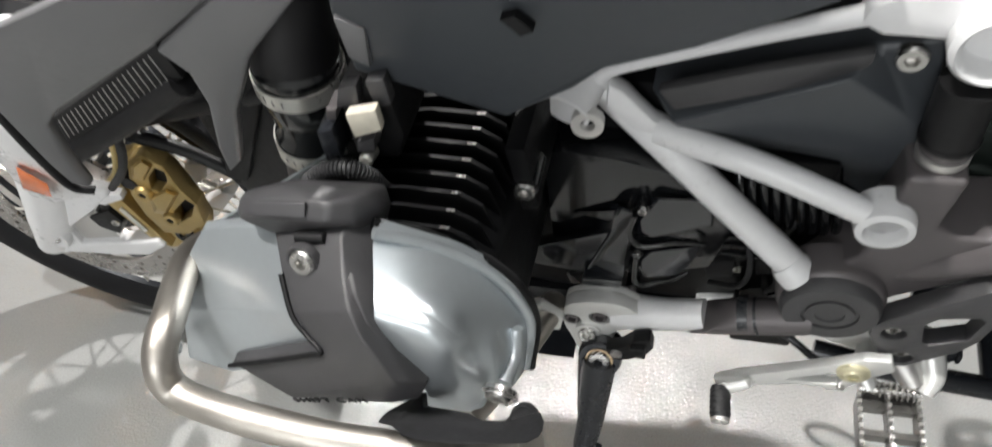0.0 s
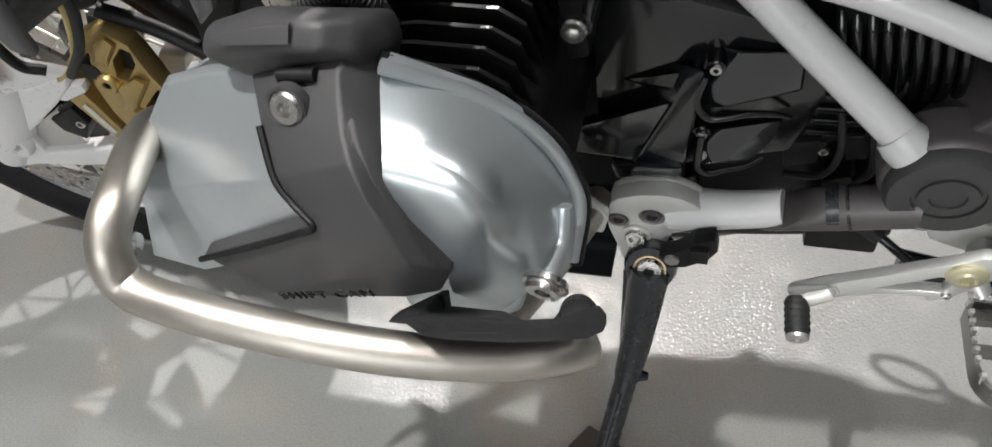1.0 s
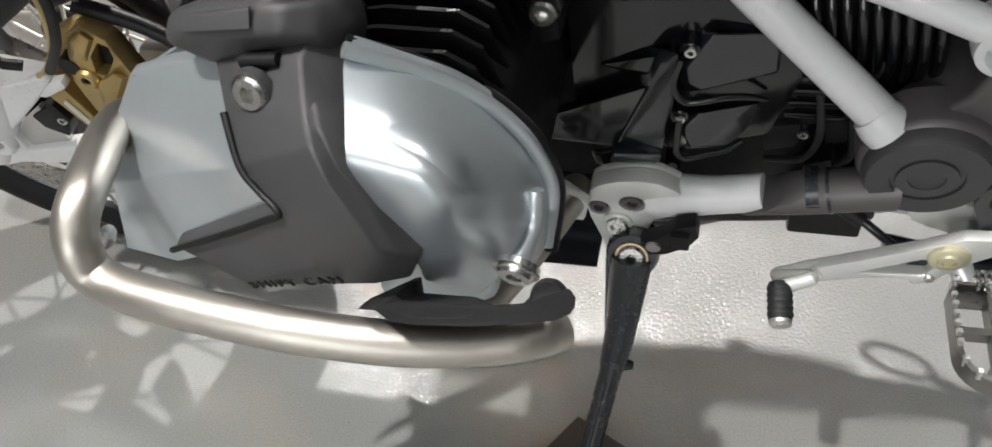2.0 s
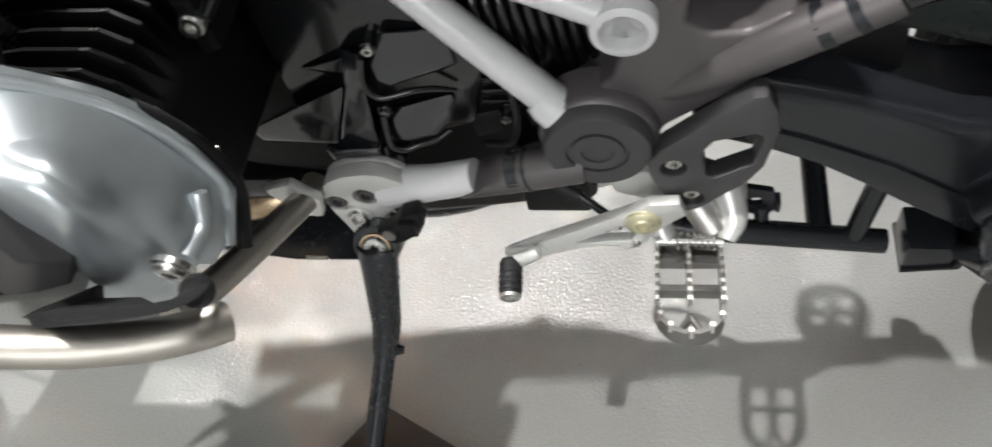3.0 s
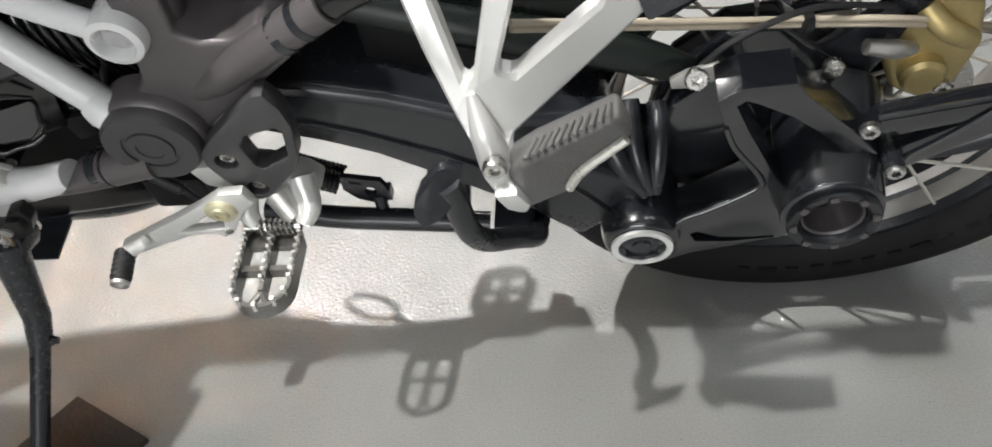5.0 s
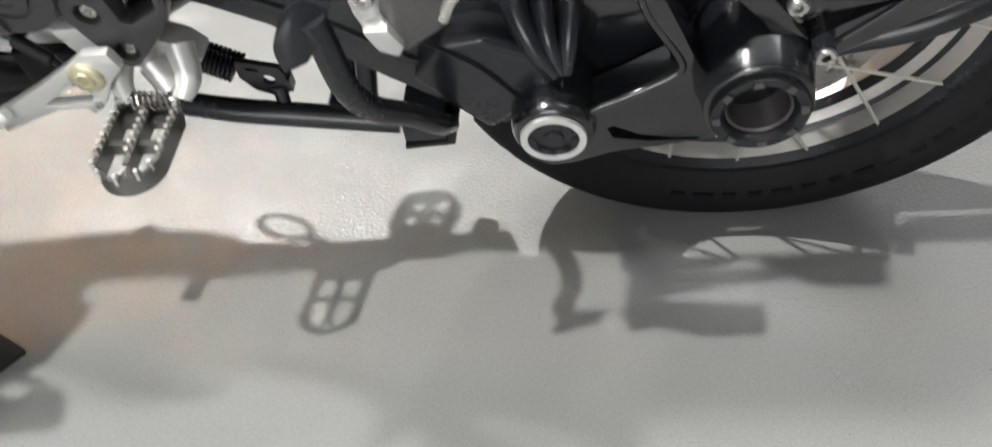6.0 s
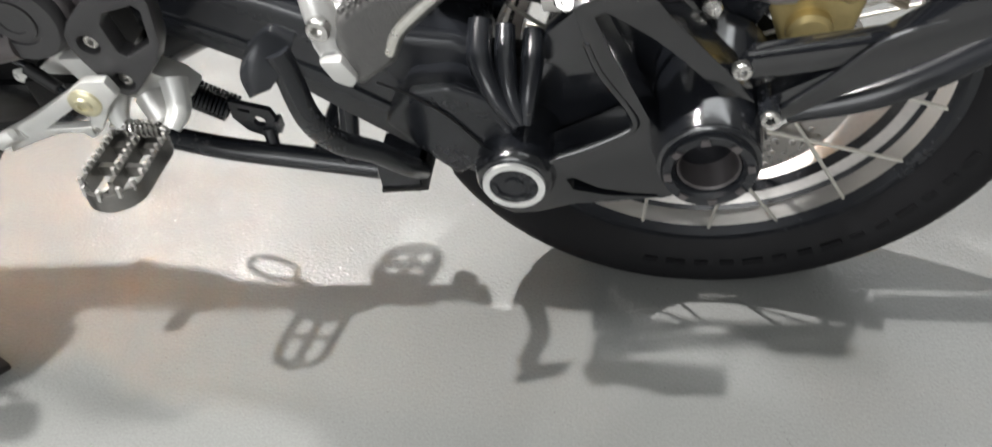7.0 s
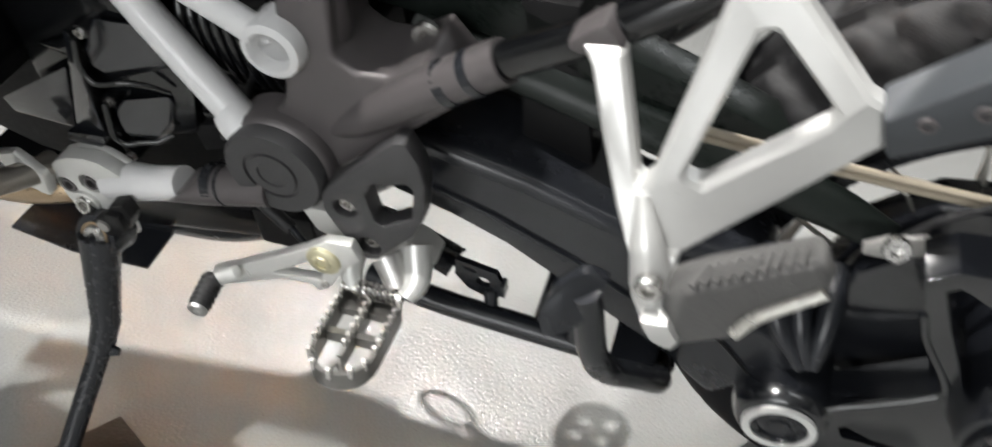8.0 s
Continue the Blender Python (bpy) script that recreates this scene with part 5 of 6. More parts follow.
def crash_bar():
    b = part("crash_bar", tube([(-1.147, -0.200, 0.516), (-1.108, -0.275, 0.600), (-1.078, -0.345, 0.629), (-1.073, -0.378, 0.623), (-1.065, -0.392, 0.599), (-1.015, -0.400, 0.594), (-0.960, -0.402, 0.587), (-0.925, -0.400, 0.579), (-0.883, -0.394, 0.568), (-0.843, -0.384, 0.558), (-0.816, -0.374, 0.553), (-0.802, -0.362, 0.543)], 0.0130, seg=24), STEEL, bike, "brushed stainless engine crash bar")
    part("rear_strut", tube([(-0.870, -0.340, 0.500), (-0.858, -0.295, 0.474), (-0.838, -0.195, 0.424), (-0.836, -0.170, 0.415)], 0.0118, seg=18), STEEL, b)
    part("strut_foot", plate([(-0.868, 0.440), (-0.842, 0.448), (-0.822, 0.425), (-0.828, 0.400), (-0.850, 0.405)], -0.196, -0.186), CAST, b, bevel=0.003)
    part("bolt_washer", lathe([(0.0135, -0.004), (0.0140, 0.0), (0.011, 0.001)], (-0.8262, -0.346, 0.578), axis=(-0.1, -0.95, -0.1), seg=24), BOLT, b)
    screw("bar_bolt", (-0.8265, -0.349, 0.578), (-0.1, -0.95, -0.1), 0.0115, b, socket=0.45)
    v = [(-0.908, -0.384, 0.584), (-0.891, -0.390, 0.598), (-0.879, -0.398, 0.605), (-0.864, -0.402, 0.613), (-0.830, -0.400, 0.616), (-0.790, -0.394, 0.621), (-0.784, -0.386, 0.615), (-0.786, -0.376, 0.606), (-0.792, -0.366, 0.596), (-0.816, -0.362, 0.578), (-0.817, -0.372, 0.585), (-0.836, -0.372, 0.578), (-0.849, -0.366, 0.573), (-0.886, -0.360, 0.558), (-0.890, -0.350, 0.559), (-0.895, -0.350, 0.557), (-0.902, -0.364, 0.561), (-0.909, -0.376, 0.577)]
    pad = part("bar_pad", shell(v, [tuple(range(18))], 0.014, inward=(0.0, 0.55, -0.55)), RUBBER, b, "black rubber pad clipped on the bar", bevel=0.004, segments=3)
    part("pad_knob", lathe([(0.0105, -0.016), (0.0098, -0.010), (0.0085, -0.0075), (0.006, -0.0085), (0.001, -0.009)], (-0.803, -0.368, 0.591), axis=(0.1, -0.6, 0.9), seg=20), RUBBER, pad)
    part("inner_bolt", lathe([(0.009, -0.004), (0.009, 0.004), (0.004, 0.006)], (-1.113, -0.345, 0.562), axis=(1, -0.2, 0), seg=20), BOLT, b)


crash_bar()


def far_side(ob, parent, label=""):
    """The mirrored twin of a part, with its own parts, on the bike's right, where the cylinder sits further back."""
    me = ob.data.copy()
    me.transform(Matrix.Translation((0.035, 0, 0)) @ Matrix.Diagonal((1, -1, 1, 1)))
    me.flip_normals()
    twin = new(ob.name.split(".")[0], me)
    twin.parent = parent
    tagged(twin, label)
    for child in list(ob.children):
        far_side(child, twin)


for ob in [o for o in bike.children if o.name.split(".")[0] in ("head_cover", "head_guard", "crash_bar")]:
    far_side(ob, bike, {"head_cover": "blue-silver head cover of the far cylinder", "head_guard": "dark plastic guard of the far cylinder", "crash_bar": "stainless crash bar round the far cylinder"}[ob.name.split(".")[0]])
part("far_barrel", plate([(-0.990, 0.628), (-0.870, 0.636), (-0.845, 0.610), (-0.838, 0.520), (-0.870, 0.480), (-0.990, 0.490)], 0.10, 0.262), DEEP_BLACK, bike, "black finned barrel of the far cylinder", bevel=0.006)
loop_line = [(-0.643 + 0.026 * math.cos(a) - 0.010 * math.sin(a), 0.190 + 0.022 * math.sin(a), 0.338 + 0.006 * math.cos(a)) for a in [k * math.tau / 20 for k in range(21)]]
pedal = part("brake_pedal", tube([(-0.53, 0.165, 0.385), (-0.58, 0.168, 0.362), (-0.616, 0.176, 0.345)], [0.007, 0.006, 0.006], seg=12), CAST, bike, "alloy rear brake pedal of the far side")
part("pedal_loop", tube(loop_line, 0.0034, seg=10, steps=2), CAST, pedal)


# ---- front end ----
def front_end():
    fork = part("fork_leg", tube([(-1.551, -0.112, 0.309), (-1.510, -0.112, 0.371), (-1.465, -0.112, 0.455), (-1.411, -0.110, 0.568), (-1.352, -0.110, 0.678)], [0.022, 0.030, 0.031, 0.030, 0.029], seg=24), WHITE, bike, "pale grey fork leg")
    cast = [(-1.494, 0.432), (-1.427, 0.441), (-1.368, 0.459), (-1.373, 0.447), (-1.410, 0.416), (-1.489, 0.359), (-1.489, 0.326), (-1.354, 0.359), (-1.350, 0.346), (-1.388, 0.319), (-1.451, 0.308), (-1.515, 0.302), (-1.545, 0.292), (-1.554, 0.314), (-1.529, 0.375)]
    foot = part("axle_casting", plate(cast, -0.124, -0.104), WHITE, fork, bevel=0.004, segments=3)
    # alloy grey stands in for shade in the pale casting's pocket
    part("casting_web", plate([(-1.512, 0.340), (-1.427, 0.398), (-1.426, 0.326), (-1.511, 0.302)], -0.114, -0.106), ALLOY, foot, bevel=0.001)
    part("axle_cap", lathe([(0.021, -0.100), (0.021, -0.130), (0.018, -0.134), (0.010, -0.134), (0.009, -0.126), (0.002, -0.126)], (-1.511, 0, 0.348), seg=32), WHITE, fork)
    screw("axle_bolt", (-1.508, -0.134, 0.352), (0, -1, 0.1), 0.010, fork)
    part("sensor", plate([(-1.443, 0.385), (-1.401, 0.407), (-1.395, 0.382), (-1.415, 0.354), (-1.439, 0.366)], -0.118, -0.098), MATT_BLACK, fork, bevel=0.002)
    screw("sensor_bolt", (-1.405, -0.119, 0.382), (0, -1, 0.1), 0.0055, fork)
    part("reflector", loft([[(-1.397, -0.168, 0.552), (-1.375, -0.168, 0.525), (-1.387, -0.168, 0.500), (-1.418, -0.168, 0.511)], [(-1.412, -0.158, 0.538), (-1.392, -0.158, 0.509), (-1.404, -0.158, 0.485), (-1.435, -0.158, 0.497)]]), ORANGE, fork, "orange side reflector", bevel=0.001)
    # far fork clamp and near spokes, seen past the caliper
    part("far_clamp", plate([(-1.327, 0.417), (-1.294, 0.416), (-1.305, 0.392), (-1.336, 0.370), (-1.340, 0.388)], -0.044, -0.02), WHITE, fork, bevel=0.003)
    part("far_clamp", plate([(-1.351, 0.322), (-1.301, 0.362), (-1.282, 0.359), (-1.332, 0.305), (-1.355, 0.290)], -0.044, -0.02), WHITE, fork, bevel=0.003)
    for a, b in (((-1.413, -0.060, 0.440), (-1.335, -0.030, 0.449)), ((-1.340, -0.060, 0.467), (-1.341, -0.030, 0.385)), ((-1.341, -0.050, 0.432), (-1.335, -0.030, 0.444)), ((-1.307, -0.050, 0.394), (-1.298, -0.030, 0.336)), ((-1.398, -0.050, 0.235), (-1.360, -0.030, 0.278))):
        part("spoke", rod(a, b, 0.0026, seg=8), SPOKE, front)
    # gold caliper: base, pocketed housing, piston caps
    out = [(-1.339, 0.500), (-1.308, 0.514), (-1.290, 0.508), (-1.278, 0.488), (-1.275, 0.459), (-1.274, 0.428), (-1.276, 0.390), (-1.291, 0.356), (-1.336, 0.317), (-1.377, 0.303), (-1.392, 0.321), (-1.402, 0.370), (-1.408, 0.404), (-1.377, 0.452)]
    cal = part("front_caliper", plate(out, -0.100, -0.088), GOLD, bike, "gold anodised radial front brake caliper", bevel=0.004, segments=3)
    hous = [(-1.312, 0.511), (-1.288, 0.523), (-1.270, 0.506), (-1.269, 0.468), (-1.261, 0.439), (-1.270, 0.400), (-1.305, 0.373), (-1.341, 0.370), (-1.348, 0.405), (-1.345, 0.447), (-1.326, 0.484)]
    p1 = [(-1.300, 0.484), (-1.281, 0.502), (-1.273, 0.497), (-1.277, 0.481), (-1.300, 0.457), (-1.310, 0.460)]
    p2 = [(-1.301, 0.420), (-1.272, 0.447), (-1.265, 0.438), (-1.281, 0.414), (-1.305, 0.397)]
    part("piston_housing", pierced(hous, [p1, p2], -0.118, -0.098), GOLD, cal, bevel=0.002)
    # matt black base gives the cut pockets their shade by colour
    part("pocket_floor", plate([(-1.312, 0.483), (-1.284, 0.487), (-1.277, 0.418), (-1.313, 0.370), (-1.335, 0.379)], -0.103, -0.0985), MATT_BLACK, cal)
    for q, r in (((-1.321, -0.119, 0.455), 0.0115), ((-1.309, -0.119, 0.408), 0.0105)):
        cap = part("piston_cap", lathe([(r, 0.004), (r, -0.003), (r * 0.8, -0.006), (r * 0.45, -0.006), (r * 0.4, 0.002)], q, axis=(0, 1, -0.1), seg=24), GOLD, cal)
        screw("bleed_screw", (q[0], q[1] - 0.003, q[2]), (0, -1, 0.1), r * 0.45, cap, material=SATIN_BLACK)
    # solid black disc stands in for a shaded bolt hole
    part("bolt_recess", lathe([(0.011, -0.119), (0.011, -0.105), (0.002, -0.105)], (-1.335, 0, 0.469), seg=24), MATT_BLACK, cal)
    part("bolt_lug", lathe([(0.016, -0.09), (0.016, -0.112), (0.0145, -0.114), (0.004, -0.114)], (-1.322, 0, 0.361), seg=28), GOLD, cal)
    screw("mounting_bolt", (-1.317, -0.116, 0.367), (0, -1, 0.2), 0.0118, cal, material=SATIN_BLACK)
    part("facet", loft([[(-1.312, -0.118, 0.503), (-1.289, -0.118, 0.518), (-1.281, -0.118, 0.507), (-1.310, -0.118, 0.476), (-1.325, -0.118, 0.479)], [(-1.301, -0.124, 0.509), (-1.285, -0.124, 0.520), (-1.280, -0.124, 0.512), (-1.298, -0.124, 0.493), (-1.309, -0.124, 0.493)]]), GOLD, cal, bevel=0.001)
    part("facet", loft([[(-1.323, -0.118, 0.444), (-1.287, -0.118, 0.466), (-1.273, -0.118, 0.459), (-1.316, -0.118, 0.411), (-1.332, -0.118, 0.413)], [(-1.308, -0.125, 0.453), (-1.282, -0.125, 0.469), (-1.275, -0.125, 0.463), (-1.303, -0.125, 0.431), (-1.313, -0.125, 0.433)]]), GOLD, cal, bevel=0.001)
    part("badge_bar", plate([(-1.395, 0.426), (-1.368, 0.437), (-1.348, 0.338), (-1.368, 0.348)], -0.118, -0.100), GOLD, cal, bevel=0.0015)
    part("badge_line", plate([(-1.381, 0.413), (-1.374, 0.419), (-1.362, 0.374), (-1.370, 0.368)], -0.1195, -0.117), CLAMP, cal)
    part("caliper_clip", plate([(-1.401, 0.439), (-1.357, 0.450), (-1.357, 0.440), (-1.393, 0.423), (-1.407, 0.425)], -0.122, -0.110), WHITE, cal, bevel=0.002)
    part("brake_hose", tube([(-1.346, -0.130, 0.475), (-1.297, -0.140, 0.525), (-1.275, -0.140, 0.566), (-1.268, -0.140, 0.600), (-1.262, -0.140, 0.623)], 0.0048, seg=10), RUBBER, cal)
    part("brake_hose", tube([(-1.379, -0.120, 0.455), (-1.338, -0.120, 0.491), (-1.313, -0.120, 0.537), (-1.304, -0.120, 0.569)], 0.0035, seg=10), PALEGOLD, cal)
    # bodywork
    v = [(-1.195, -0.240, 0.804), (-1.245, -0.235, 0.739), (-1.259, -0.225, 0.685), (-1.273, -0.215, 0.628), (-1.275, -0.210, 0.592), (-1.271, -0.200, 0.574), (-1.261, -0.205, 0.625), (-1.243, -0.210, 0.675), (-1.221, -0.212, 0.696), (-1.157, -0.212, 0.733), (-1.081, -0.212, 0.776), (-0.999, -0.220, 0.833), (-1.034, -0.250, 0.870), (-1.157, -0.235, 0.802), (-1.138, -0.225, 0.776)]
    f = [(0, 1, 13), (1, 2, 7, 13), (2, 3, 6, 7), (3, 4, 5, 6), (13, 7, 8, 14), (14, 8, 9), (14, 9, 10), (14, 10, 11, 12), (13, 14, 12), (0, 13, 12)]
    part("radiator_shroud", shell(v, f, 0.012), FAIRING, bike, "grey painted radiator shroud", bevel=0.003, segments=2, smooth=70)
    v = [(-0.997, -0.222, 0.835), (-1.077, -0.215, 0.776), (-1.068, -0.208, 0.747), (-1.072, -0.204, 0.711), (-1.091, -0.202, 0.654), (-1.099, -0.198, 0.617), (-1.086, -0.195, 0.628), (-1.056, -0.200, 0.697), (-1.009, -0.208, 0.768), (-0.940, -0.222, 0.836)]
    part("shroud_fin", shell(v, [(0, 1, 2, 8, 9), (2, 3, 7, 8), (3, 4, 7), (4, 5, 6, 7)], 0.012), FAIRING, bike, "grey pointed shroud blade", bevel=0.003, smooth=70)
    v = [(-1.454, -0.150, 0.562), (-1.438, -0.155, 0.536), (-1.443, -0.155, 0.502), (-1.439, -0.155, 0.477), (-1.420, -0.152, 0.464), (-1.376, -0.148, 0.475), (-1.335, -0.145, 0.491), (-1.352, -0.165, 0.523), (-1.345, -0.175, 0.589), (-1.333, -0.180, 0.650)]
    part("front_fender", shell(v, [tuple(range(10))], 0.012), WHITE, bike, "pale grey front mudguard", bevel=0.002)
    part("seam_strip", tube([(-1.318, -0.190, 0.678), (-1.326, -0.185, 0.607), (-1.329, -0.178, 0.543), (-1.313, -0.170, 0.526)], 0.005, seg=10), MATT_BLACK, bike)
    rad = part("radiator", plate([(-1.304, 0.629), (-1.305, 0.583), (-1.116, 0.701), (-1.122, 0.738)], -0.17, -0.10), MATT_BLACK, bike, "black radiator with thin fins", bevel=0.003)
    a0, a1, b0, b1 = [Vector(p) for p in ((-1.285, -0.172, 0.635), (-1.289, -0.172, 0.612), (-1.129, -0.172, 0.730), (-1.126, -0.172, 0.702))]
    for k in range(20):
        t = (k + 0.5) / 20
        part("cooling_fin", rod(a0.lerp(b0, t), a1.lerp(b1, t), 0.0005, seg=6), ALLOY, rad)
    part("lower_tank", tube([(-1.326, -0.165, 0.570), (-1.211, -0.165, 0.637), (-1.123, -0.165, 0.692)], 0.013, seg=14), MATT_BLACK, rad)
    part("inner_fender", shell([(-1.185, -0.120, 0.666), (-1.156, -0.120, 0.620), (-1.191, -0.120, 0.502), (-1.193, -0.100, 0.465), (-1.090, -0.100, 0.653), (-1.148, -0.100, 0.694)], [(0, 1, 2, 3, 4, 5)], 0.02), MATT_BLACK, bike, "black inner mudguard", bevel=0.003)
    part("cross_brace", tube([(-1.297, -0.100, 0.533), (-1.252, -0.090, 0.500), (-1.202, -0.090, 0.463)], 0.008, seg=10), MATT_BLACK, bike)
    part("front_strut", rod((-1.10, -0.10, 0.62), (-1.38, -0.06, 0.50), 0.012), MATT_BLACK, bike)
    # invented block that closes the space behind the radiators
    part("front_mass", block(-1.22, -0.98, -0.09, 0.12, 0.42, 0.80), MATT_BLACK, bike, "plain dark block added behind the radiators", bevel=0.02)


front_end()


def intake():
    low, top_ = Vector((-1.018, -0.166, 0.640)), Vector((-1.008, -0.166, 0.713))
    way = (top_ - low).normalized()
    t = part("throttle_body", lathe([(0.0315, -0.020), (0.0335, -0.012), (0.0335, 0.012), (0.0290, 0.018), (0.0285, 0.034), (0.0320, 0.038), (0.0325, 0.050), (0.0340, 0.056), (0.0345, 0.090), (0.030, 0.094)], low, axis=way, seg=40), GLOSS_BLACK, bike, "black throttle body with bright clamp bands")
    for q, r, h in ((top_, 0.0352, 0.0078), (low, 0.0345, 0.0085)):
        band = part("clamp_band", lathe([(r, -h), (r + 0.0013, -h), (r + 0.0013, h), (r, h)], q, axis=way, seg=44, closed=True), CLAMP, t, "bright perforated clamp band")
        for k in range(3):
            a = 3.5 + 0.22 * k
            u, v, _ = basis(way)
            c = q + (r + 0.0012) * (math.cos(a) * u + math.sin(a) * v)
            part("band_slot", block(c.x - 0.0004, c.x + 0.0004, c.y - 0.0004, c.y + 0.0004, c.z - 0.003, c.z + 0.003), GRAPHITE, band)
    part("intake_elbow", tube([top_ + way * 0.012, top_ + way * 0.05 + Vector((-0.004, 0.012, 0)), top_ + way * 0.11 + Vector((-0.02, 0.035, 0)), top_ + way * 0.17 + Vector((-0.04, 0.05, 0))], [0.0335, 0.035, 0.037, 0.037], seg=28), MATT_BLACK, t)
    part("intake_flange", lathe([(0.036, -0.050), (0.034, -0.030), (0.032, -0.016)], low, axis=way, seg=32), GRAPHITE, t)
    part("idle_screw", plate([(-0.969, 0.716), (-0.955, 0.721), (-0.958, 0.688), (-0.972, 0.682)], -0.228, -0.205), SATIN_BLACK, t, bevel=0.002)
    part("actuator", plate([(-0.952, 0.742), (-0.913, 0.754), (-0.911, 0.698), (-0.922, 0.670), (-0.958, 0.668), (-0.955, 0.711)], -0.210, -0.14), MATT_BLACK, t, bevel=0.006)
    part("actuator_cap", plate([(-0.944, 0.752), (-0.929, 0.756), (-0.932, 0.736), (-0.952, 0.732)], -0.218, -0.205), GUARD, t, bevel=0.002)
    part("actuator_cap", plate([(-0.923, 0.758), (-0.908, 0.762), (-0.909, 0.737), (-0.922, 0.732)], -0.216, -0.205), GUARD, t, bevel=0.002)
    part("actuator_clip", plate([(-0.959, 0.732), (-0.950, 0.734), (-0.954, 0.722), (-0.962, 0.721)], -0.220, -0.200), GRAPHITE, t, bevel=0.001)
    part("plug", plate([(-0.940, 0.737), (-0.915, 0.744), (-0.916, 0.723), (-0.940, 0.713)], -0.228, -0.219), IVORY, t, "ivory cable plug", bevel=0.002)
    part("plug_socket", plate([(-0.941, 0.706), (-0.926, 0.712), (-0.929, 0.698), (-0.944, 0.695)], -0.226, -0.21), GUARD, t, bevel=0.001)
    part("screw_cap", lathe([(0.0055, -0.01), (0.0055, 0.004), (0.0035, 0.006)], (-0.940, -0.222, 0.685), axis=(0, -1, 0.3), seg=16), CLAMP, t)
    way_ = [(-1.000, -0.235, 0.654), (-0.975, -0.238, 0.681), (-0.950, -0.240, 0.693), (-0.937, -0.236, 0.682), (-0.935, -0.225, 0.650), (-0.926, -0.210, 0.617)]
    part("hose", tube(way_, 0.0062, seg=12), RUBBER, t, "ribbed black wiring hose")
    line = glide(way_, 8)
    for a, b in zip(line[2:34], line[3:35]):
        part("hose_rib", lathe([(0.0060, -0.0007), (0.0074, 0.0), (0.0060, 0.0007)], a, axis=b - a, seg=12), RUBBER, t)


intake()


def body_panels():
    v = [(-0.932, -0.210, 0.812), (-0.934, -0.205, 0.757), (-0.836, -0.195, 0.709), (-0.787, -0.190, 0.736), (-0.766, -0.185, 0.751), (-0.709, -0.180, 0.767), (-0.631, -0.180, 0.806), (-0.619, -0.200, 0.860), (-0.768, -0.230, 0.902), (-0.902, -0.240, 0.890), (-0.909, -0.215, 0.797), (-0.822, -0.215, 0.821), (-0.799, -0.205, 0.781)]
    f = [(0, 1, 10), (1, 2, 12, 10), (2, 3, 4, 12), (4, 5, 6, 12), (10, 12, 11), (0, 10, 11, 8, 9), (12, 6, 7, 11), (11, 7, 8)]
    tank = part("tank_side_panel", shell(v, f, 0.10), TANK, bike, "slate grey plastic tank side panel", bevel=0.004, segments=3, smooth=45)
    part("panel_tip", shell([(-0.929, -0.214, 0.812), (-0.906, -0.220, 0.809), (-0.916, -0.214, 0.769), (-0.934, -0.206, 0.770)], [(0, 1, 2, 3)], 0.006), FAIRING, tank, bevel=0.002)
    part("badge_slot", plate([(-0.817, 0.822), (-0.808, 0.825), (-0.798, 0.814), (-0.806, 0.810)], -0.222, -0.214), MATT_BLACK, tank)
    v = [(-0.746, -0.110, 0.660), (-0.596, -0.118, 0.722), (-0.554, -0.120, 0.729), (-0.546, -0.122, 0.662), (-0.536, -0.118, 0.556), (-0.556, -0.112, 0.539), (-0.592, -0.106, 0.560), (-0.724, -0.104, 0.607), (-0.591, -0.122, 0.716), (-0.611, -0.148, 0.717), (-0.727, -0.138, 0.653), (-0.564, -0.138, 0.671), (-0.568, -0.126, 0.611)]
    f = [(0, 1, 8, 9, 10), (0, 10, 7), (1, 2, 3, 11, 8), (8, 11, 9), (9, 11, 12, 10), (10, 12, 6, 7), (11, 3, 4, 12), (12, 4, 5, 6)]
    side = part("battery_side_panel", shell(v, f, 0.03), TANK, bike, "dark slate side panel inside the frame triangle", bevel=0.003, segments=3, smooth=45)
    part("panel_bar", shell([(-0.738, -0.139, 0.686), (-0.669, -0.142, 0.713), (-0.598, -0.141, 0.733), (-0.598, -0.139, 0.722), (-0.612, -0.140, 0.707), (-0.668, -0.141, 0.688), (-0.726, -0.139, 0.666)], [tuple(range(7))], 0.010), GUARD, side, bevel=0.003)
    screw("panel_bolt", (-0.573, -0.128, 0.717), (0, -1, 0), 0.011, side)
    # plain block filling the frame behind the side panel
    part("frame_void", block(-0.80, -0.53, -0.085, 0.15, 0.55, 0.80), MATT_BLACK, bike, "plain black block behind the side panel", bevel=0.01)
    # unseen far silencer, enlarged to stop the lamps beyond the bike
    part("silencer", tube([(-0.44, 0.180, 0.49), (-0.34, 0.210, 0.53), (-0.05, 0.235, 0.56), (0.32, 0.245, 0.62)], [0.045, 0.088, 0.105, 0.085], seg=20), SATIN_BLACK, bike, "dark silencer on the far side")
    # invented block that cuts lamp light passing under the bike
    part("exhaust_box", plate([(-0.90, 0.375), (-0.62, 0.368), (-0.60, 0.41), (-0.62, 0.56), (-0.86, 0.56)], 0.10, 0.186), SATIN_BLACK, bike, "dark block added on the far side to shade the floor", bevel=0.02)
    # added plate that narrows the light gap above the pipe
    part("heat_shield", plate([(-0.62, 0.402), (-0.34, 0.412), (-0.30, 0.50), (-0.34, 0.60), (-0.62, 0.60)], 0.125, 0.165), SATIN_BLACK, bike, "dark plate added over the link pipe to trim light", bevel=0.004)
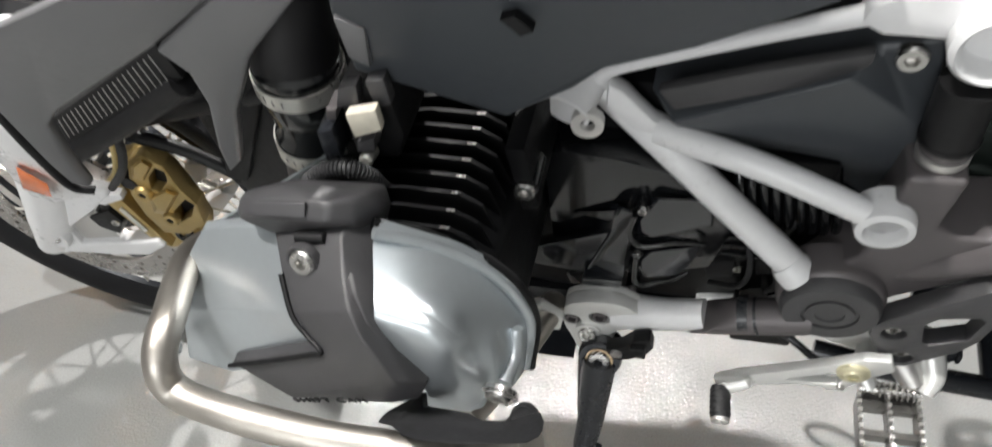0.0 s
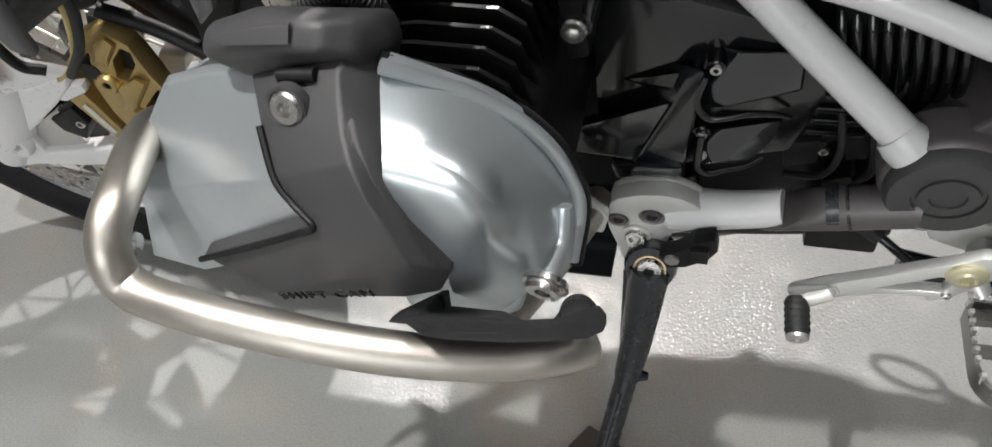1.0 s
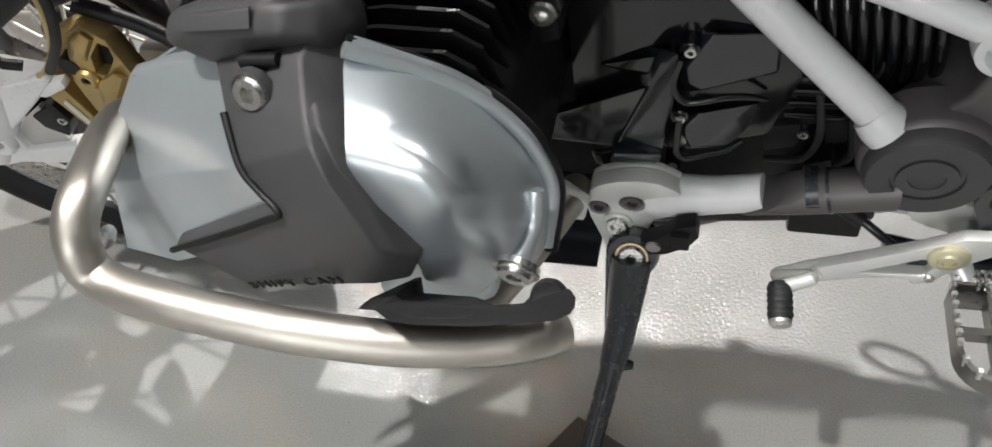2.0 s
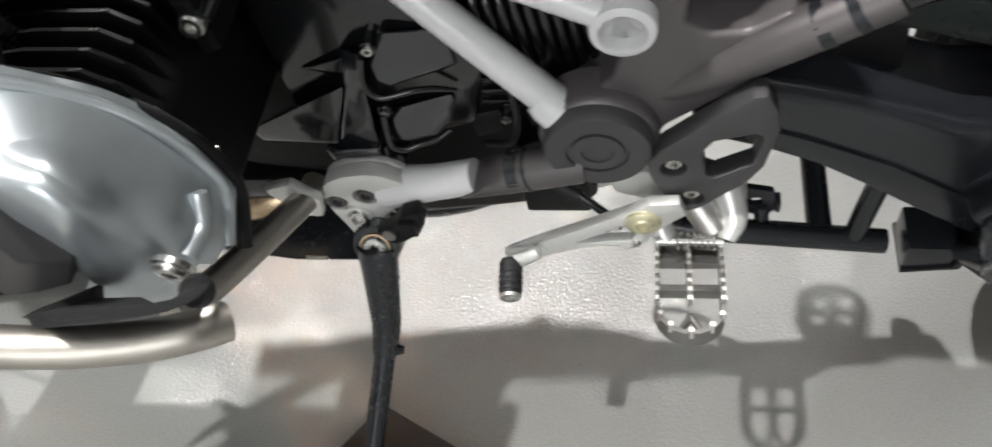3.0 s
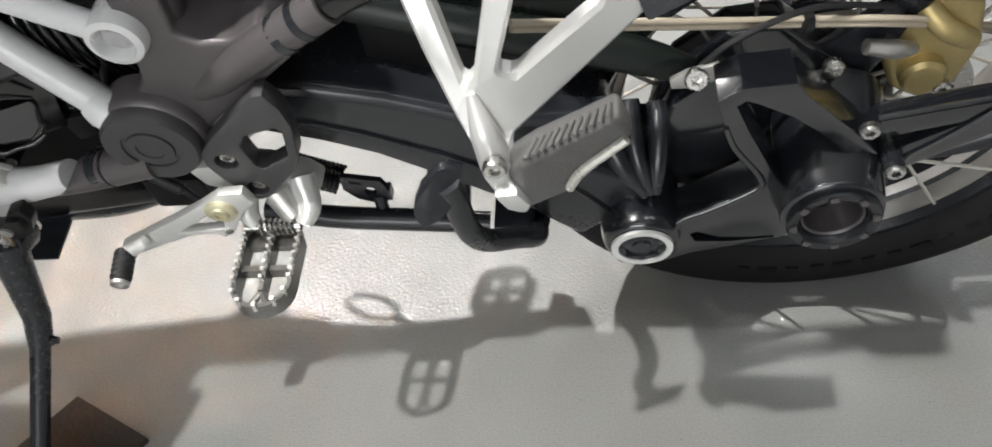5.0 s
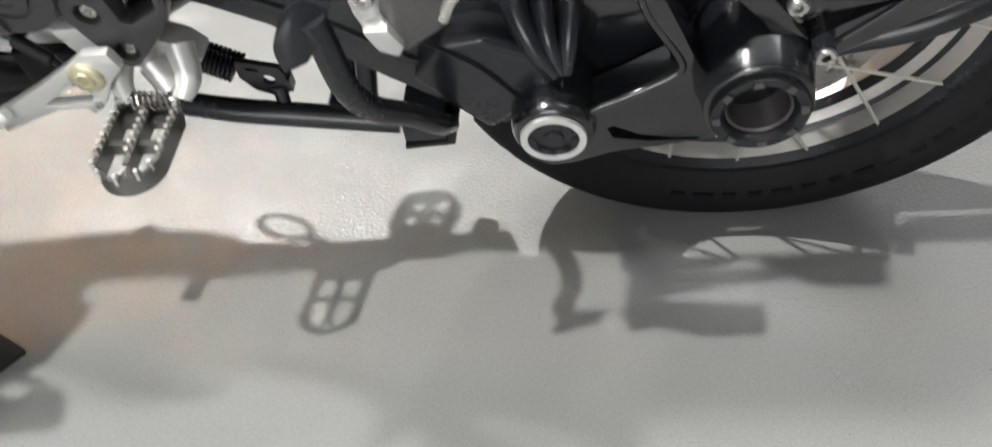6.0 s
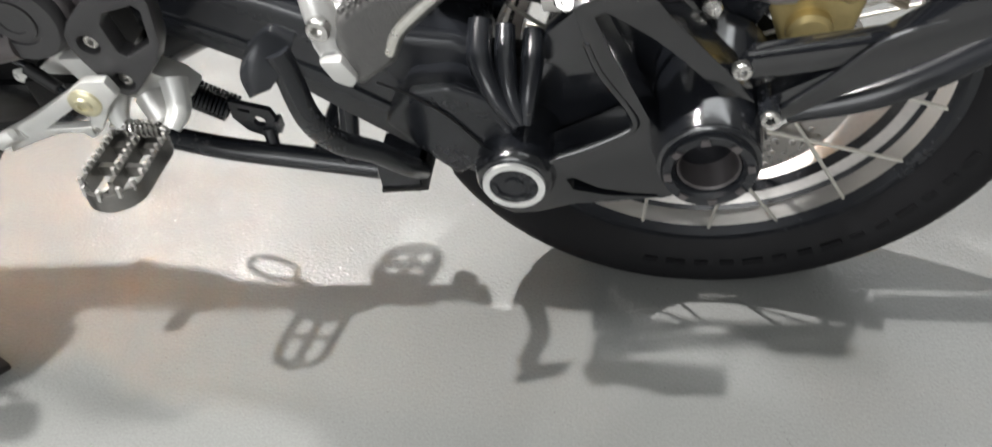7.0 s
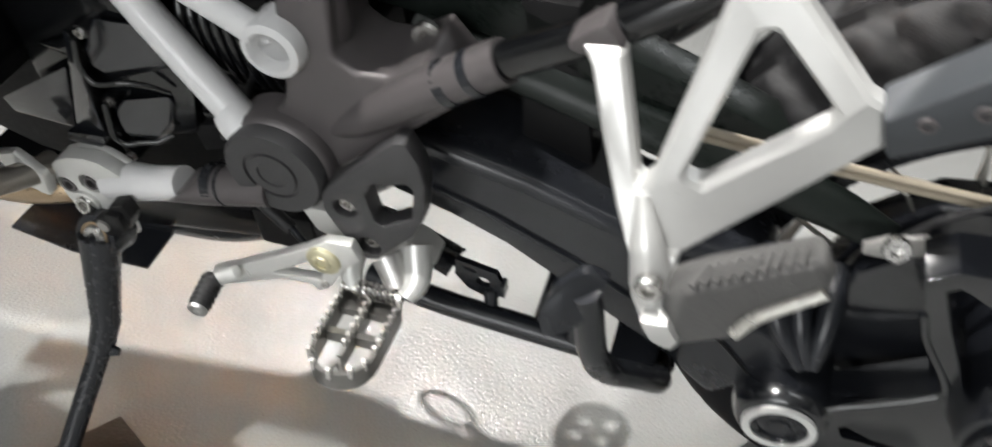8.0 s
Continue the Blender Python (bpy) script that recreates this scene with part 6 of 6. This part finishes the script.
    part("link_pipe", tube([(-0.64, 0.165, 0.388), (-0.46, 0.165, 0.390), (-0.36, 0.172, 0.400), (-0.28, 0.200, 0.46)], 0.019, seg=16), SATIN_BLACK, bike, "dark link pipe to the far silencer")
    def saddle(rows):
        return loft([[(x, w * math.copysign(abs(math.cos(a)) ** 0.6, math.cos(a)), (z0 + z1) / 2 + (z1 - z0) / 2 * math.copysign(abs(math.sin(a)) ** 0.7, math.sin(a))) for a in [k * math.tau / 20 for k in range(20)]] for x, w, z0, z1 in rows])
    part("tail_section", saddle([(-0.06, 0.085, 0.77, 0.86), (0.10, 0.095, 0.74, 0.87), (0.30, 0.09, 0.72, 0.86), (0.46, 0.06, 0.74, 0.82)]), MATT_BLACK, bike, "black tail under the luggage rack")
    # unseen box added below the seat to stop light from beyond
    part("shock_cover", block(-0.54, -0.42, -0.03, 0.14, 0.44, 0.84), MATT_BLACK, bike, bevel=0.01)
    part("seat", saddle([(-0.98, 0.10, 0.84, 0.95), (-0.85, 0.15, 0.82, 1.0), (-0.66, 0.085, 0.82, 0.94), (-0.45, 0.085, 0.82, 0.90), (-0.20, 0.12, 0.83, 0.93), (0.08, 0.11, 0.84, 0.92)]), MATT_BLACK, bike, "black padded seat and tank top")
    part("inner_mudguard", plate([(-0.42, 0.60), (-0.375, 0.60), (-0.36, 0.45), (-0.37, 0.38), (-0.40, 0.38), (-0.42, 0.46)], -0.09, 0.10), MATT_BLACK, bike, bevel=0.006)
    part("shock_spring", coil((-0.46, -0.01, 0.50), (-0.50, -0.01, 0.68), 0.035, 0.006, 6, seg=8, per=20), WARM_EXH, bike, "gold-brown shock absorber spring")


body_panels()


def underside():
    pipe = part("silencer_pipe", tube([(-0.98, -0.06, 0.262), (-0.84, -0.06, 0.250), (-0.72, -0.05, 0.268), (-0.60, 0.05, 0.29), (-0.40, 0.14, 0.34)], [0.03, 0.036, 0.036, 0.034, 0.034], seg=20), SATIN_BLACK, bike, "dark exhaust pipe under the engine")
    part("skid_plate", shell([(-1.023, -0.13, 0.225), (-1.020, -0.065, 0.225), (-0.985, -0.018, 0.220), (-0.90, 0.010, 0.2165), (-0.84, 0.010, 0.218), (-0.84, -0.135, 0.218), (-0.94, -0.135, 0.215)], [(0, 1, 2, 3, 6), (6, 3, 4, 5)], 0.004, inward=(0, 0, 1)), SATIN_BLACK, bike, "dark bent skid plate", bevel=0.001)
    part("header_pipe", tube([(-1.085, -0.090, 0.252), (-1.013, -0.100, 0.268), (-0.950, -0.100, 0.284), (-0.900, -0.085, 0.290)], 0.019, seg=18), WARM_EXH, bike, "heat-tinted exhaust header pipe")
    part("skid_slot", block(-0.925, -0.900, -0.1365, -0.1345, 0.219, 0.224), ALLOY, bike)
    part("lever_shaft", tube([(-0.70, -0.10, 0.345), (-0.60, -0.12, 0.36), (-0.52, -0.12, 0.35)], 0.010, seg=12), CAST, bike)
    part("peg_link_plate", plate([(-0.655, 0.372), (-0.62, 0.40), (-0.56, 0.40), (-0.56, 0.36), (-0.60, 0.345), (-0.645, 0.345)], -0.128, -0.120), CAST, bike, bevel=0.003)
    part("rubber_bush", lathe([(0.013, -0.118), (0.014, -0.135), (0.006, -0.137)], (-0.612, 0, 0.355), seg=24), RUBBER, bike)
    part("side_block", block(-0.665, -0.605, -0.14, -0.10, 0.325, 0.37), MATT_BLACK, bike, bevel=0.004)


underside()


# ---- on the floor ----
plate_bm = block(-0.065, 0.065, -0.10, 0.10, 0.0, 0.008)
pad = part("stand_plate", plate_bm, MAT_PLATE, None, bevel=0.002)
pad.matrix_world = pose(-0.842, -0.385, 0.0, 0, 0, -28)
tagged(pad, "worn brown-black rubber plate under the side stand foot", "floor plate")
